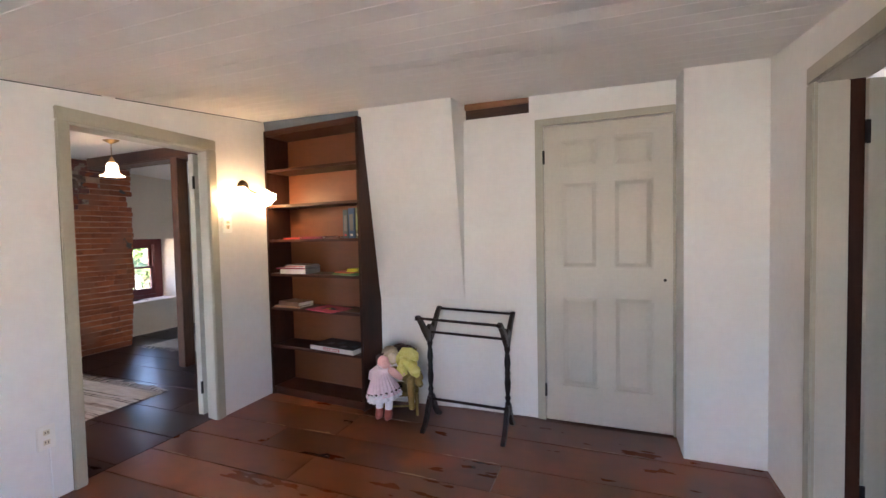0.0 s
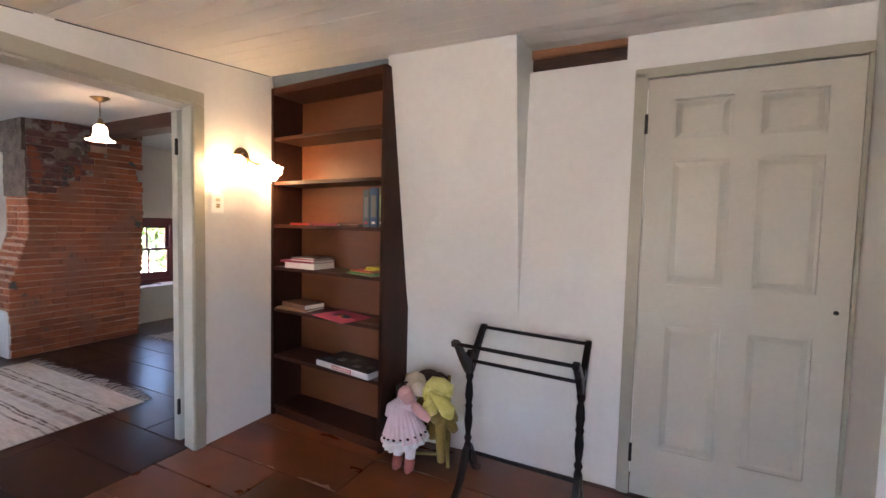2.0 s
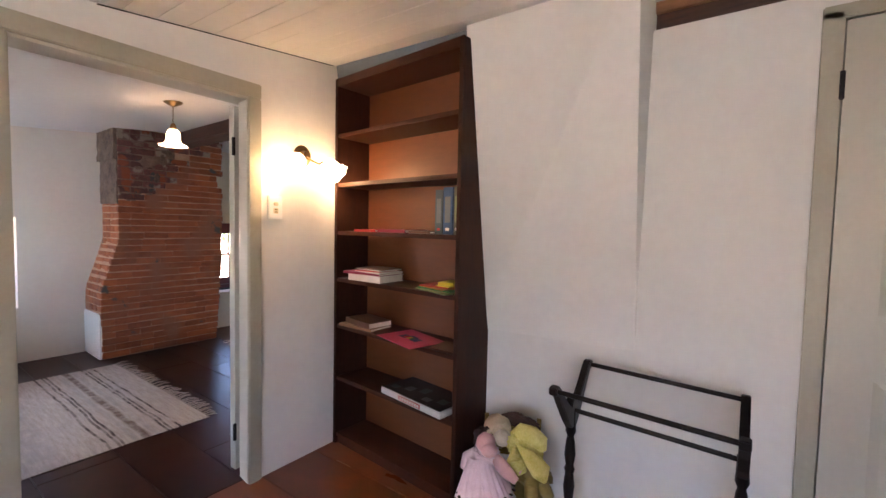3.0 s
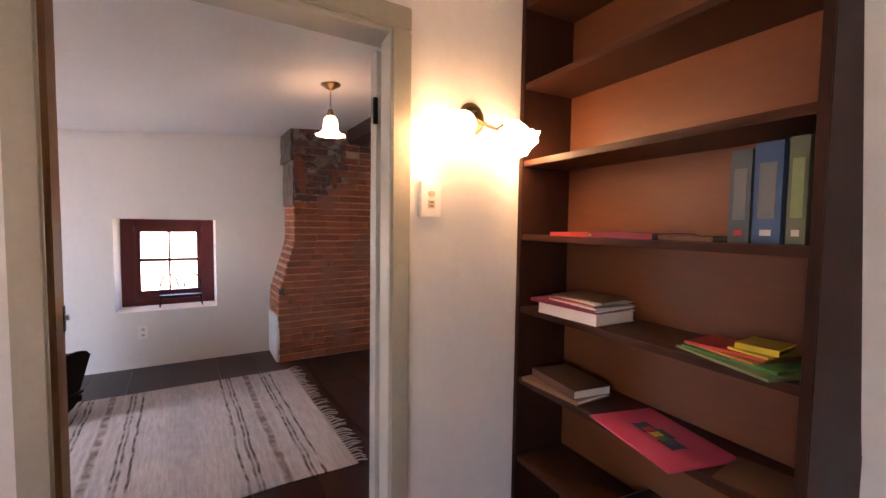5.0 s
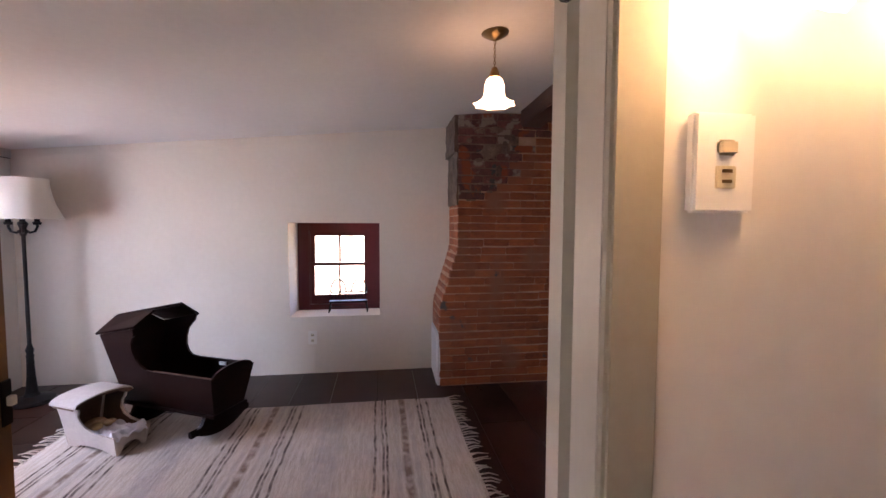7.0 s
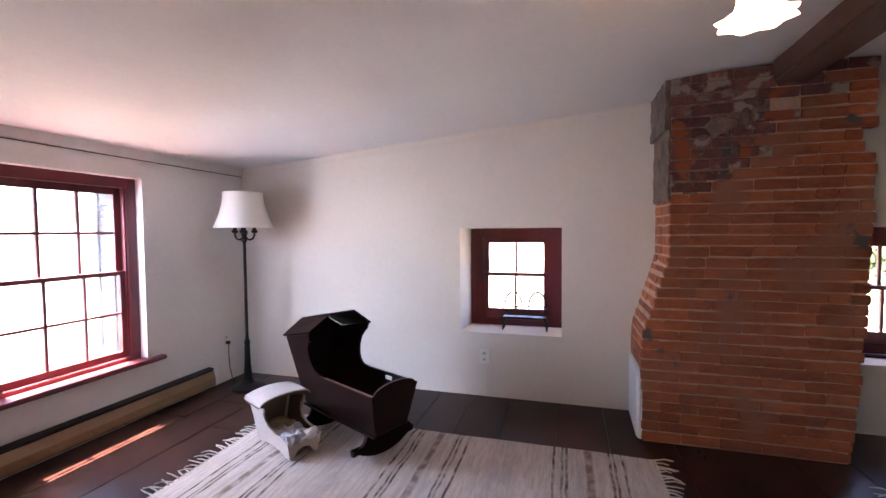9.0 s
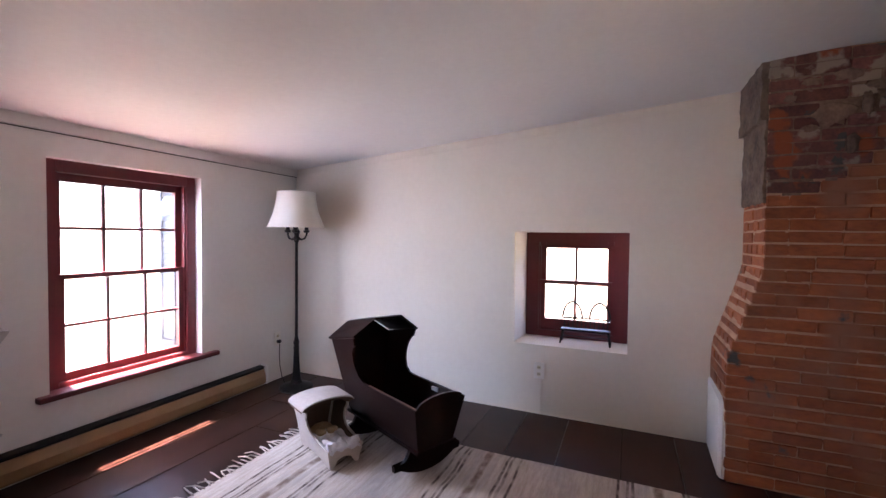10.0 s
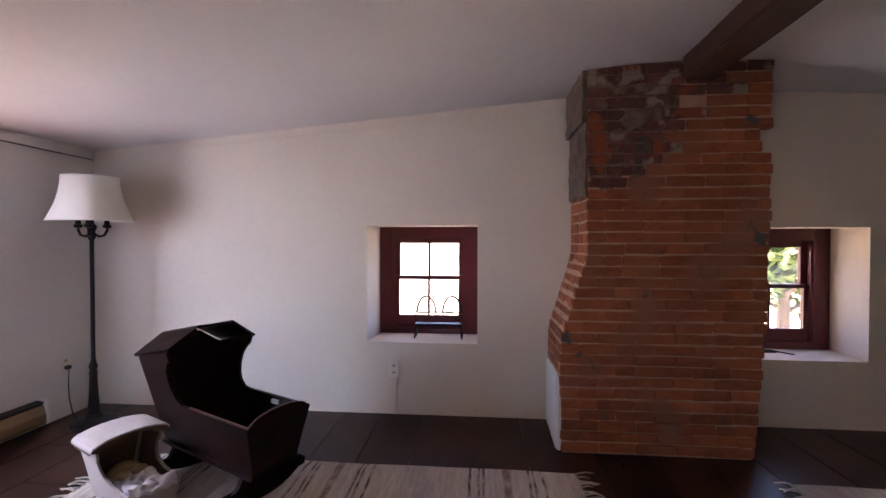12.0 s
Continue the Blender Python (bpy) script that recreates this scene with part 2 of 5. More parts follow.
def ball(bm, place, size, m=None, steps=12):
    r = bmesh.ops.create_uvsphere(bm, u_segments=steps, v_segments=max(6, steps // 2 + 2), radius=1)
    s = Matrix.Diagonal((*size, 1))
    bmesh.ops.transform(bm, matrix=Matrix.Translation(place) @ (m or Matrix()) @ s, verts=r["verts"])
    return bm


# ---- structure ----
XP, XB = -2.565, -2.685          # partition: hall face, bedroom face
XW = -5.84                       # gable wall, room face
YS = -0.88                       # window wall of the bedroom, room face
XR = 0.775                       # hall wall with the far doorway
YN = 2.93                        # hall wall with the closet door

structure = dict(kind="structure")
# partition with the doorway y 1.386 to 2.15, 1.875 high
solid("wall_partition", boxes(((XB, -2.2, 0), (XP, 1.335, 2.4)), ((XB, 2.25, 0), (XP, 5.6, 2.4)), ((XB, 1.335, 1.90), (XP, 2.25, 2.4))), PLASTER, "off-white plastered partition wall with a doorway", "wall", **structure)
# gable wall with two deep window openings
W1 = (1.157, 1.921, 0.497, 1.303)
W3 = (3.607, 4.372, 0.435, 1.283)
solid("wall_west", boxes(((XW - 0.44, -1.4, 0), (XW, W1[0], 2.5)), ((XW - 0.44, W1[1], 0), (XW, W3[0], 2.5)), ((XW - 0.44, W3[1], 0), (XW, 5.8, 2.5)),
      ((XW - 0.44, W1[0], 0), (XW, W1[1], W1[2])), ((XW - 0.44, W1[0], W1[3]), (XW, W1[1], 2.5)),
      ((XW - 0.44, W3[0], 0), (XW, W3[1], W3[2])), ((XW - 0.44, W3[0], W3[3]), (XW, W3[1], 2.5))), CREAM, "cream plastered gable wall with deep window recesses", "wall", **structure)
# window wall of the bedroom
W2 = (-4.893, -4.016, 0.40, 1.66)
solid("wall_south", boxes(((XW, YS - 0.22, 0), (W2[0], YS, 2.2)), ((W2[1], YS - 0.22, 0), (XB, YS, 2.2)), ((W2[0], YS - 0.22, 0), (W2[1], YS, W2[2])), ((W2[0], YS - 0.22, W2[3]), (W2[1], YS, 2.2))),
      PLASTER, "off-white plastered wall round a red sash window", "wall", **structure)
solid("wall_north_bedroom", boxes(((XW, 5.4, 0), (XB, 5.6, 2.5))), PLASTER, "plain white plastered end wall", "wall", **structure)
# hall: closet wall, its jog, the far wall with a doorway, and the wall behind
solid("wall_north_hall", boxes(((XP, 3.12, 0), (-1.63, 3.26, 2.4)), ((-0.955, YN, 0), (-0.486, YN + 0.3, 2.075)), ((-0.955, YN + 0.16, 2.075), (-0.486, YN + 0.3, 2.4)),
      ((-0.486, YN, 0), (-0.40, YN + 0.3, 2.4)), ((-0.40, YN, 1.985), (0.37, YN + 0.3, 2.4)), ((-0.40, YN + 0.2, 0), (0.37, YN + 0.3, 1.985)), ((0.37, YN, 0), (0.39, YN + 0.3, 2.4))),
      PLASTER, "white plastered wall with a closet door and an open slot", "wall", **structure)
solid("wall_breast", prism(bmesh.new(), [(-1.655, YN - 0.055), (-0.955, YN), (-0.955, YN + 0.3), (-1.655, YN + 0.3)], 2, 0, 2.4), PLASTER, "white plastered wall under the leaning flue", "wall", **structure)
solid("wall_jog", boxes(((0.388, 2.66, 0), (XR + 0.2, 3.26, 2.4))), PLASTER, "white plastered jog beside the closet door", "wall", **structure)
# The small opening beside the doorway is added, unseen, to let daylight in.
solid("wall_east", boxes(((XR, 2.165, 0), (XR + 0.15, 2.66, 2.4)), ((XR, -2.2, 0), (XR + 0.15, -1.15, 2.4)), ((XR, -0.55, 0), (XR + 0.15, 1.37, 2.4)), ((XR, -1.15, 0), (XR + 0.15, -0.55, 0.65)), ((XR, -1.15, 1.55), (XR + 0.15, -0.55, 2.4)), ((XR, 1.37, 1.86), (XR + 0.15, 2.165, 2.4))), PLASTER, "white plastered wall with an open doorway", "wall", **structure)
# Unseen wall; its opening is added and sized to light the hall.
solid("wall_south_hall", boxes(((XP, -1.9, 0), (-0.6, -1.6, 2.4)), ((0.2, -1.9, 0), (XR, -1.6, 2.4)), ((-0.6, -1.9, 0), (0.2, -1.6, 0.6)), ((-0.6, -1.9, 1.6), (0.2, -1.6, 2.4))), PLASTER, "unseen white plastered wall with an opening added for daylight", "wall", **structure)
# room beyond the far doorway, plain
solid("wall_far_room", boxes(((XR + 1.9, 0.55, 0), (XR + 2.05, 4.0, 2.4)), ((XR + 0.15, 4.0, 0), (XR + 2.05, 4.15, 2.4)), ((XR + 0.15, 0.4, 0), (XR + 2.05, 0.55, 2.4))), PLASTER, "plain plastered walls of the far room", "wall", **structure)


def hall_ceiling(x, y):
    return 2.165 + 0.11 * (y - 2.69) - 0.018 * (x + 1.0)


def room_ceiling(y):
    return 1.855 + 0.085 * (y + 0.88) if y < 3.05 else 2.189 - 0.055 * (y - 3.05)


# bedroom ceiling: rises to the beam, then falls
bm = bmesh.new()
prism(bm, [(-1.13, room_ceiling(-1.13)), (3.05, room_ceiling(3.04)), (5.6, room_ceiling(5.6)), (5.6, 2.5), (-1.13, 2.5)], 0, XW, XB)
solid("ceiling_bedroom", bm, CEILING, "white plaster ceiling falling gently toward the window wall", "ceiling", **structure)
# hall ceiling of painted boards with fine grooves
bm = bmesh.new()
y = 3.3
while y > -1.7:
    y0 = y - 0.115
    vs = [bm.verts.new((x, yy, hall_ceiling(x, yy) + up)) for x in (XP, XR) for yy, up in ((y, 0.0), (y0 + 0.005, 0.0), (y0 + 0.0025, 0.002), (y0, 0.0))]
    for k in range(3):
        bm.faces.new((vs[k], vs[k + 1], vs[k + 5], vs[k + 4]))
    y = y0
box(bm, (XP, -1.7, 2.3), (XR, 3.3, 2.5))
solid("ceiling_hall", bm, CEILING, "white painted board ceiling with fine grooves", "ceiling", **structure)
for ya, yb in ((-1.6, 1.02), (1.06, 1.55), (1.62, 2.70)):
    crack = [(yy, hall_ceiling(XP, yy) - d) for yy, d in ((ya, 0.0012), (yb, 0.0012), (yb, 0.0045), (ya, 0.006))]
    solid("trim_crack", prism(bmesh.new(), crack, 0, XP, XP + 0.0025), GAP, "dark crack where the wall meets the ceiling", "trim", **structure)
solid("ceiling_far_room", boxes(((XR + 0.15, 0.4, 2.1), (XR + 2.05, 4.15, 2.3))), CEILING, "plain white ceiling", "ceiling", **structure)

# ---- floor of wide boards ----
floor = solid("floor", boxes(((XW - 0.1, -1.95, -0.12), (XR + 2.1, 5.6, -0.022))), GAP, "dark brown varnished wide board floor", "floor", kind="structure")


def boards(x0, x1, lines, lengths, mat, cuts=None):
    """Boards along x between the given lines of y; cuts name fixed butt joints by row."""
    rnd = random.Random(5)
    for k, (y0, y1) in enumerate(zip(lines, lines[1:])):
        fixed = sorted((cuts or {}).get(k, []))
        x, first = x0, True
        while x < x1 - 0.05:
            n = lengths[rnd.randrange(len(lengths))] * (rnd.uniform(0.3, 1) if first else 1)
            first = False
            xe = min(x + n, x1)
            ahead = [c for c in fixed if c > x + 0.01]
            if ahead:
                xe = ahead[0] if xe > ahead[0] - 0.35 else xe
            if x1 - xe < 0.3:
                xe = x1
            drop = rnd.uniform(0, 0.0022)
            bm = box(bmesh.new(), (x + 0.0015, y0 + 0.002, -0.022), (xe - 0.0015, y1 - 0.002, -drop), 0.002)
            ob = new("floor_board", finish(bm, "floor_board", mat))
            ob.parent = floor
            x = xe


BED_LINES = [-0.88, -0.61, -0.32, 0.02, 0.32, 0.69, 1.0, 1.27, 1.56, 1.90, 2.20, 2.57, 2.88, 3.15, 3.44, 3.78, 4.08, 4.45, 4.76, 5.05, 5.4]
boards(XW, -2.62, BED_LINES, (2.6, 3.2, 1.9), FLOOR_BED)
HALL_LINES = [-1.6, -1.27, -0.95, -0.6, -0.25, 0.1, 0.44, 0.78, 1.13, 1.50, 1.76, 2.015, 2.264, 2.59, 2.9, 3.1]
boards(-2.62, XR + 1.9, HALL_LINES, (1.5, 2.4, 3.0), FLOOR, {12: [-1.637], 13: [-1.637], 11: [-2.01, -0.55], 9: [-1.25]})
WORN = material("bare_board_edge", (0.20, 0.12, 0.075), (0.46, 0.34, 0.25), 0.8, 20, 90, 0.4)


def worn_edge(x0, x1, y, wide, seed):
    """A splintered bare edge along a board joint."""
    bm = bmesh.new()
    n = max(4, int((x1 - x0) / 0.012))
    lo, hi = [], []
    for k in range(n + 1):
        x = x0 + (x1 - x0) * k / n
        w = 2.6 * wide * max(0.08, 0.5 + 0.9 * noise.noise((x * 22, seed, 0.0))) * math.sin(math.pi * (k + 0.3) / (n + 0.6)) ** 0.5
        lo.append(bm.verts.new((x, y, 0.0008)))
        hi.append(bm.verts.new((x, y + w, 0.0014)))
    for k in range(n):
        bm.faces.new((lo[k], lo[k + 1], hi[k + 1], hi[k]))
    ob = new("worn_edge", finish(bm, "worn_edge", WORN))
    ob.parent = floor
    return ob


for k, (xa, xb, yy, wide) in enumerate(((-1.885, -1.638, 2.266, 0.011), (-2.39, -2.27, 2.592, 0.006), (-2.20, -2.03, 2.266, 0.006), (-1.62, -1.20, 2.592, 0.004), (-2.5, -2.3, 1.762, 0.006), (-1.1, -0.8, 2.017, 0.005), (-0.9, -0.55, 2.266, 0.005), (-1.9, -1.6, 1.502, 0.006), (-0.2, 0.15, 2.592, 0.004))):
    worn_edge(xa, xb, yy, wide, 3.1 * k)

# ---- chimney of exposed brick ----
chimney = thing("chimney", (-5.6, 2.98, 0), "exposed orange-red brick chimney with sooty upper corner", "chimney", kind="structure")
XC = -5.39


def chim_left(z):
    return float(np.interp(z, (0, 0.485, 0.64, 0.77, 0.96, 1.12, 2.3), (2.40, 2.385, 2.39, 2.43, 2.49, 2.533, 2.533)))


def chim_right(z):
    return float(np.interp(z, (0.05, 0.42, 0.79, 1.28, 2.3), (3.427, 3.466, 3.484, 3.502, 3.5)))


def in_soot(y, z):
    """The old sooty corner under the ceiling, with a ragged slanting edge."""
    return z > 1.50 + 0.85 * max(0, y - 2.72) + 0.09 * noise.noise((y * 9, z * 9, 3.0))


bm = bmesh.new()
rows = []
for k in range(36):
    z = k * 0.062
    l, r = chim_left(z) + 0.004, chim_right(z) - (0.07 if 1.65 < z < 1.81 else 0.012)
    rows.append([bm.verts.new(c) for c in ((XC - 0.0042, l, z), (XC - 0.0042, r, z), (XW - 0.02, r, z), (XW - 0.02, l, z))])
for lo, hi in zip(rows, rows[1:]):
    for k in range(4):
        bm.faces.new((lo[k], lo[(k + 1) % 4], hi[(k + 1) % 4], hi[k]))
part("mortar_core", bm, MORTAR, chimney, "pale crumbling mortar")
# grey lime mortar lying over the core in the sooty corner
bm = bmesh.new()
cells = {}
for i in range(33):
    for j in range(42):
        y, z = 2.54 + i * 0.015, 1.48 + j * 0.0165
        cells[i, j] = bm.verts.new((XC - 0.0022 + 0.002 * noise.noise((y * 30, z * 30, 7.0)), y, z))
for i in range(32):
    for j in range(41):
        c = (cells[i, j].co + cells[i + 1, j + 1].co) / 2
        if in_soot(c.y, c.z):
            bm.faces.new((cells[i, j], cells[i + 1, j], cells[i + 1, j + 1], cells[i, j + 1]))
for v in [v for v in bm.verts if not v.link_faces]:
    bm.verts.remove(v)
part("lime_mortar", bm, LIME, chimney, "grey lime mortar in the sooty corner")
BRICKS = []
rb = random.Random(11)
for length in (0.205, 0.198, 0.21, 0.098, 0.15):
    for make in range(2):
        bm = box(bmesh.new(), (-0.05, -length / 2, -0.0265), (0.0, length / 2, 0.0265), 0.004)
        for v in bm.verts:
            v.co += Vector((rb.uniform(-0.0015, 0.002), rb.uniform(-0.002, 0.002), rb.uniform(-0.002, 0.002)))
        BRICKS.append((length, finish(bm, "brick", BRICK)))
SOOTY = []
for length, me in BRICKS:
    dark = me.copy()
    dark.materials.clear()
    dark.materials.append(SOOT)
    SOOTY.append(dark)
for k in range(35):
    z = 0.033 + k * 0.062
    y, end = chim_left(z) + rb.uniform(-0.004, 0.004), chim_right(z) + rb.uniform(-0.010, 0.006)
    if 1.65 < z < 1.81:
        end -= 0.045 + rb.uniform(0, 0.02)
    first = True
    while y < end - 0.03:
        want = 6 if (first and k % 2) else (rb.randrange(6) if rb.random() > 0.08 else 6)
        want += rb.randrange(2) if want == 6 else 0
        first = False
        length = BRICKS[want][0]
        fit_y = 1.0
        if y + length > end - 0.05:
            want = 6 if end - y < 0.13 else (8 if end - y < 0.18 else 0)
            length = end - y
            fit_y = length / BRICKS[want][0]
        mid = y + length / 2
        sooty = in_soot(mid, z)
        if not (sooty and rb.random() < 0.10):
            ob = new("brick", SOOTY[want] if sooty else BRICKS[want][1])
            ob.parent = chimney
            ob.matrix_basis = pose(XC + rb.uniform(0, 0.003) + (rb.uniform(0, 0.004) if sooty else 0) + 5.6, mid - 2.98, z + 0.003 * math.sin(2.6 * mid + k) + rb.uniform(-0.0015, 0.0015), rb.uniform(-0.9, 0.9), 0, rb.uniform(-0.6, 0.6)) @ Matrix.Diagonal((1, fit_y, 1, 1))
        y += length + (0.005 if sooty else 0.0012)
    # the return toward the gable wall
    x = XC - 0.012
    while x > XW + 0.08 and 0.42 < z < 1.5:
        want = 6 if k % 2 else 0
        length = BRICKS[want][0]
        ob = new("brick", BRICKS[want][1])
        ob.parent = chimney
        ob.matrix_basis = pose(x - length / 2 + 5.6, chim_left(z) + rb.uniform(-0.003, 0.003) - 2.98, z, 0, 0, -90)
        x -= length + 0.003

# lumps of old plaster stuck on the sooty corner
def plaster_lump(y, z, w, h, seed):
    bm = bmesh.new()
    top = bm.verts.new((XC + 0.007, y, z))
    rings = []
    for f, up in ((0.55, 0.007), (0.9, 0.004), (1.0, -0.004)):
        ring = []
        for k in range(18):
            a = 2 * math.pi * k / 18
            r = f * (1 + 0.45 * noise.noise((2.2 * math.cos(a), 2.2 * math.sin(a), seed)))
            ring.append(bm.verts.new((XC + up + 0.002 * noise.noise((k, seed, f * 9)), y + w * r * math.cos(a), z + h * r * math.sin(a))))
        rings.append(ring)
    for k in range(18):
        bm.faces.new((top, rings[0][k], rings[0][(k + 1) % 18]))
        for lo, hi in zip(rings, rings[1:]):
            bm.faces.new((lo[k], hi[k], hi[(k + 1) % 18], lo[(k + 1) % 18]))
    return bm


for k, (y, z, w, h, mat) in enumerate(((2.78, 1.86, 0.085, 0.06, LIME), (2.84, 2.04, 0.06, 0.03, LIME), (2.70, 2.02, 0.05, 0.022, LIME), (2.70, 1.80, 0.03, 0.022, LIME), (2.91, 1.90, 0.022, 0.06, CEMENT), (2.86, 1.72, 0.028, 0.05, CEMENT), (2.62, 1.95, 0.03, 0.02, LIME), (2.95, 1.98, 0.05, 0.028, CEMENT))):
    part("plaster_lump", plaster_lump(y, z, w, h, 1.7 * k + 0.3), mat, chimney, "old plaster stuck to the bricks", smooth=True)

# rough cement on the upper side, with a lip under the ceiling
def cement_face(z0, z1, y0, thick):
    bm = bmesh.new()
    nx, nz = 14, 16
    grid = [[bm.verts.new((XC - 0.002 - (XC - XW + 0.02) * i / nx, y0 + 0.010 * noise.noise((i * 0.5, j * 0.6, z0 * 5)) + 0.004 * noise.noise((i * 1.7, j * 1.9, 1.0)), z0 + (z1 - z0) * j / nz + (0.012 * noise.noise((i * 0.9, 3.0, z0)) if j == 0 else 0))) for j in range(nz + 1)] for i in range(nx + 1)]
    inner = [bm.verts.new((grid[0][j].co.x - 0.006, y0 + thick, grid[0][j].co.z)) for j in range(nz + 1)]
    under = [bm.verts.new((grid[i][0].co.x, y0 + thick, grid[i][0].co.z + 0.004)) for i in range(nx + 1)]
    for i in range(nx):
        for j in range(nz):
            bm.faces.new((grid[i][j], grid[i + 1][j], grid[i + 1][j + 1], grid[i][j + 1]))
        bm.faces.new((grid[i][0], grid[i + 1][0], under[i + 1], under[i]))
    for j in range(nz):
        bm.faces.new((grid[0][j], grid[0][j + 1], inner[j + 1], inner[j]))
    return bm


part("cement_side", cement_face(1.86, 2.17, 2.503, 0.05), CEMENT, chimney, "rough grey cement lip on the upper side", smooth=True)
part("cement_side", cement_face(1.45, 1.88, 2.524, 0.03), CEMENT, chimney, "rough grey cement on the upper side", smooth=True)
skirt = bmesh.new()
prism(skirt, [(XC - 0.012, 2.39), (XC - 0.03, 2.368), (XW - 0.02, 2.38), (XW - 0.02, 2.42), (XC - 0.03, 2.42)], 2, 0.0, 0.42, 0.008)
part("plaster_skirt", skirt, PLASTER, chimney, "whitewashed plaster at the foot of the chimney")

# beam and post
bm = bmesh.new()
beam_rows = []
for k in range(15):
    u = k / 14
    x, y = -5.37 + u * (XB + 5.37), 3.028 - 0.066 * u
    w = 0.006 * noise.noise((x * 3, 0, 0))
    beam_rows.append([bm.verts.new(c) for c in ((x, y + w, 2.068), (x, y + 0.17 - w, 2.060 + w), (x, y + 0.172, 2.23), (x, y + w, 2.23))])
for lo, hi in zip(beam_rows, beam_rows[1:]):
    for k in range(4):
        bm.faces.new((lo[k], lo[(k + 1) % 4], hi[(k + 1) % 4], hi[k]))
bm.faces.new(beam_rows[0])
bm.faces.new(beam_rows[-1])
bmesh.ops.recalc_face_normals(bm, faces=bm.faces)
bmesh.ops.bevel(bm, geom=[e for e in bm.edges if abs(e.verts[0].co.x - e.verts[1].co.x) > 0.05], offset=0.01, segments=2, affect="EDGES")
solid("ceiling_beam", bm, BEAM, "dark rough-hewn ceiling beam running to the chimney", "beam", kind="structure")
solid("post", boxes(((-4.005, 2.985, 0), (-3.915, 3.10, 2.075)), bevel=0.004), POST, "dark wooden post under the ceiling beam", "post", kind="structure")


# ---- windows ----
def sash_window(name, m, width, height, cols, rows, frame, stile, label, head=0, meet=0.5, rail=0.045, bar=0.007):
    """A double-hung window: x across, z up from the sill, y into the room."""
    win = thing(name, (0, 0, 0), label, "window", kind="structure")
    win.matrix_basis = m
    head = head or frame
    f = bmesh.new()
    for a, b in (((0, -0.12, 0), (frame, 0, height)), ((width - frame, -0.12, 0), (width, 0, height)), ((frame, -0.12, height - head), (width - frame, 0, height)), ((frame, -0.12, 0), (width - frame, 0, frame * 0.5))):
        box(f, a, b, 0.003)
    # stop beads
    for a, b in (((frame, -0.03, 0), (frame + 0.012, -0.012, height - frame)), ((width - frame - 0.012, -0.03, 0), (width - frame, -0.012, height - frame))):
        box(f, a, b)
    part("window_frame", f, REDFRAME, win, local=True)
    lo, hi = frame * 0.5, height - head
    mid = lo + (hi - lo) * meet
    for tag, z0, z1, yy in (("lower_sash", lo, mid + 0.015, -0.055), ("upper_sash", mid - 0.015, hi, -0.09)):
        x0, x1 = frame, width - frame
        low = rail if tag == "lower_sash" else 0.028
        top = 0.028 if tag == "lower_sash" else 0.046
        s = boxes(((x0, yy, z0), (x0 + stile, yy + 0.032, z1)), ((x1 - stile, yy, z0), (x1, yy + 0.032, z1)), ((x0 + stile, yy, z0), (x1 - stile, yy + 0.032, z0 + low)), ((x0 + stile, yy, z1 - top), (x1 - stile, yy + 0.032, z1)), bevel=0.002)
        sash = part(tag, s, REDFRAME, win, local=True)
        gx0, gx1, gz0, gz1 = x0 + stile, x1 - stile, z0 + low, z1 - top
        for c in range(1, cols):
            x = gx0 + (gx1 - gx0) * c / cols
            part("muntin", boxes(((x - bar, yy + 0.004, gz0), (x + bar, yy + 0.028, gz1)), bevel=0.002), REDFRAME, sash, local=True)
        for r in range(1, rows):
            z = gz0 + (gz1 - gz0) * r / rows
            part("muntin", boxes(((gx0, yy + 0.006, z - bar), (gx1, yy + 0.026, z + bar)), bevel=0.002), REDFRAME, sash, local=True)
        for c in range(cols):
            for r in range(rows):
                xa, xb = gx0 + (gx1 - gx0) * c / cols, gx0 + (gx1 - gx0) * (c + 1) / cols
                za, zb = gz0 + (gz1 - gz0) * r / rows, gz0 + (gz1 - gz0) * (r + 1) / rows
                p = part("pane", boxes(((xa, yy + 0.014, za), (xb, yy + 0.017, zb))), PANE, sash, local=True)
                p.visible_shadow = False
    return win


solid("window_reveal", prism(bmesh.new(), [(XW - 0.44, W1[0] - 0.002), (XW - 0.004, W1[0] - 0.002), (XW - 0.29, W1[0] + 0.022), (XW - 0.44, W1[0] + 0.022)], 2, W1[2] + 0.001, W1[3] - 0.001), PLASTER, "white splayed plaster reveal of the small window", "wall", kind="structure")
sash_window("window_1", Matrix.Translation((XW - 0.30, W1[1], W1[2])) @ pose(0, 0, 0, 0, 0, -90), 0.743, 0.806, 2, 1, 0.10, 0.045, "small dark red double-hung window in a deep white recess", 0.075, 0.545, 0.085, 0.009)
sash_window("window_3", Matrix.Translation((XW - 0.30, W3[1], W3[2])) @ pose(0, 0, 0, 0, 0, -90), 0.765, 0.848, 2, 1, 0.11, 0.045, "small dark red double-hung window beside the brick chimney", 0.085, 0.545, 0.085, 0.009)
sash_window("window_2", pose(W2[0], YS - 0.06, W2[2]), 0.877, 1.26, 3, 2, 0.066, 0.045, "tall red six-over-six sash window, sunlit from outside", bar=0.0085)
solid("window_stool", prism(bmesh.new(), [(YS - 0.10, 0.375), (YS + 0.045, 0.375), (YS + 0.05, 0.39), (YS + 0.045, 0.405), (YS - 0.10, 0.405)], 0, -5.0, -3.955, 0.002), REDFRAME, "dark red painted window sill board", "window sill", kind="structure")
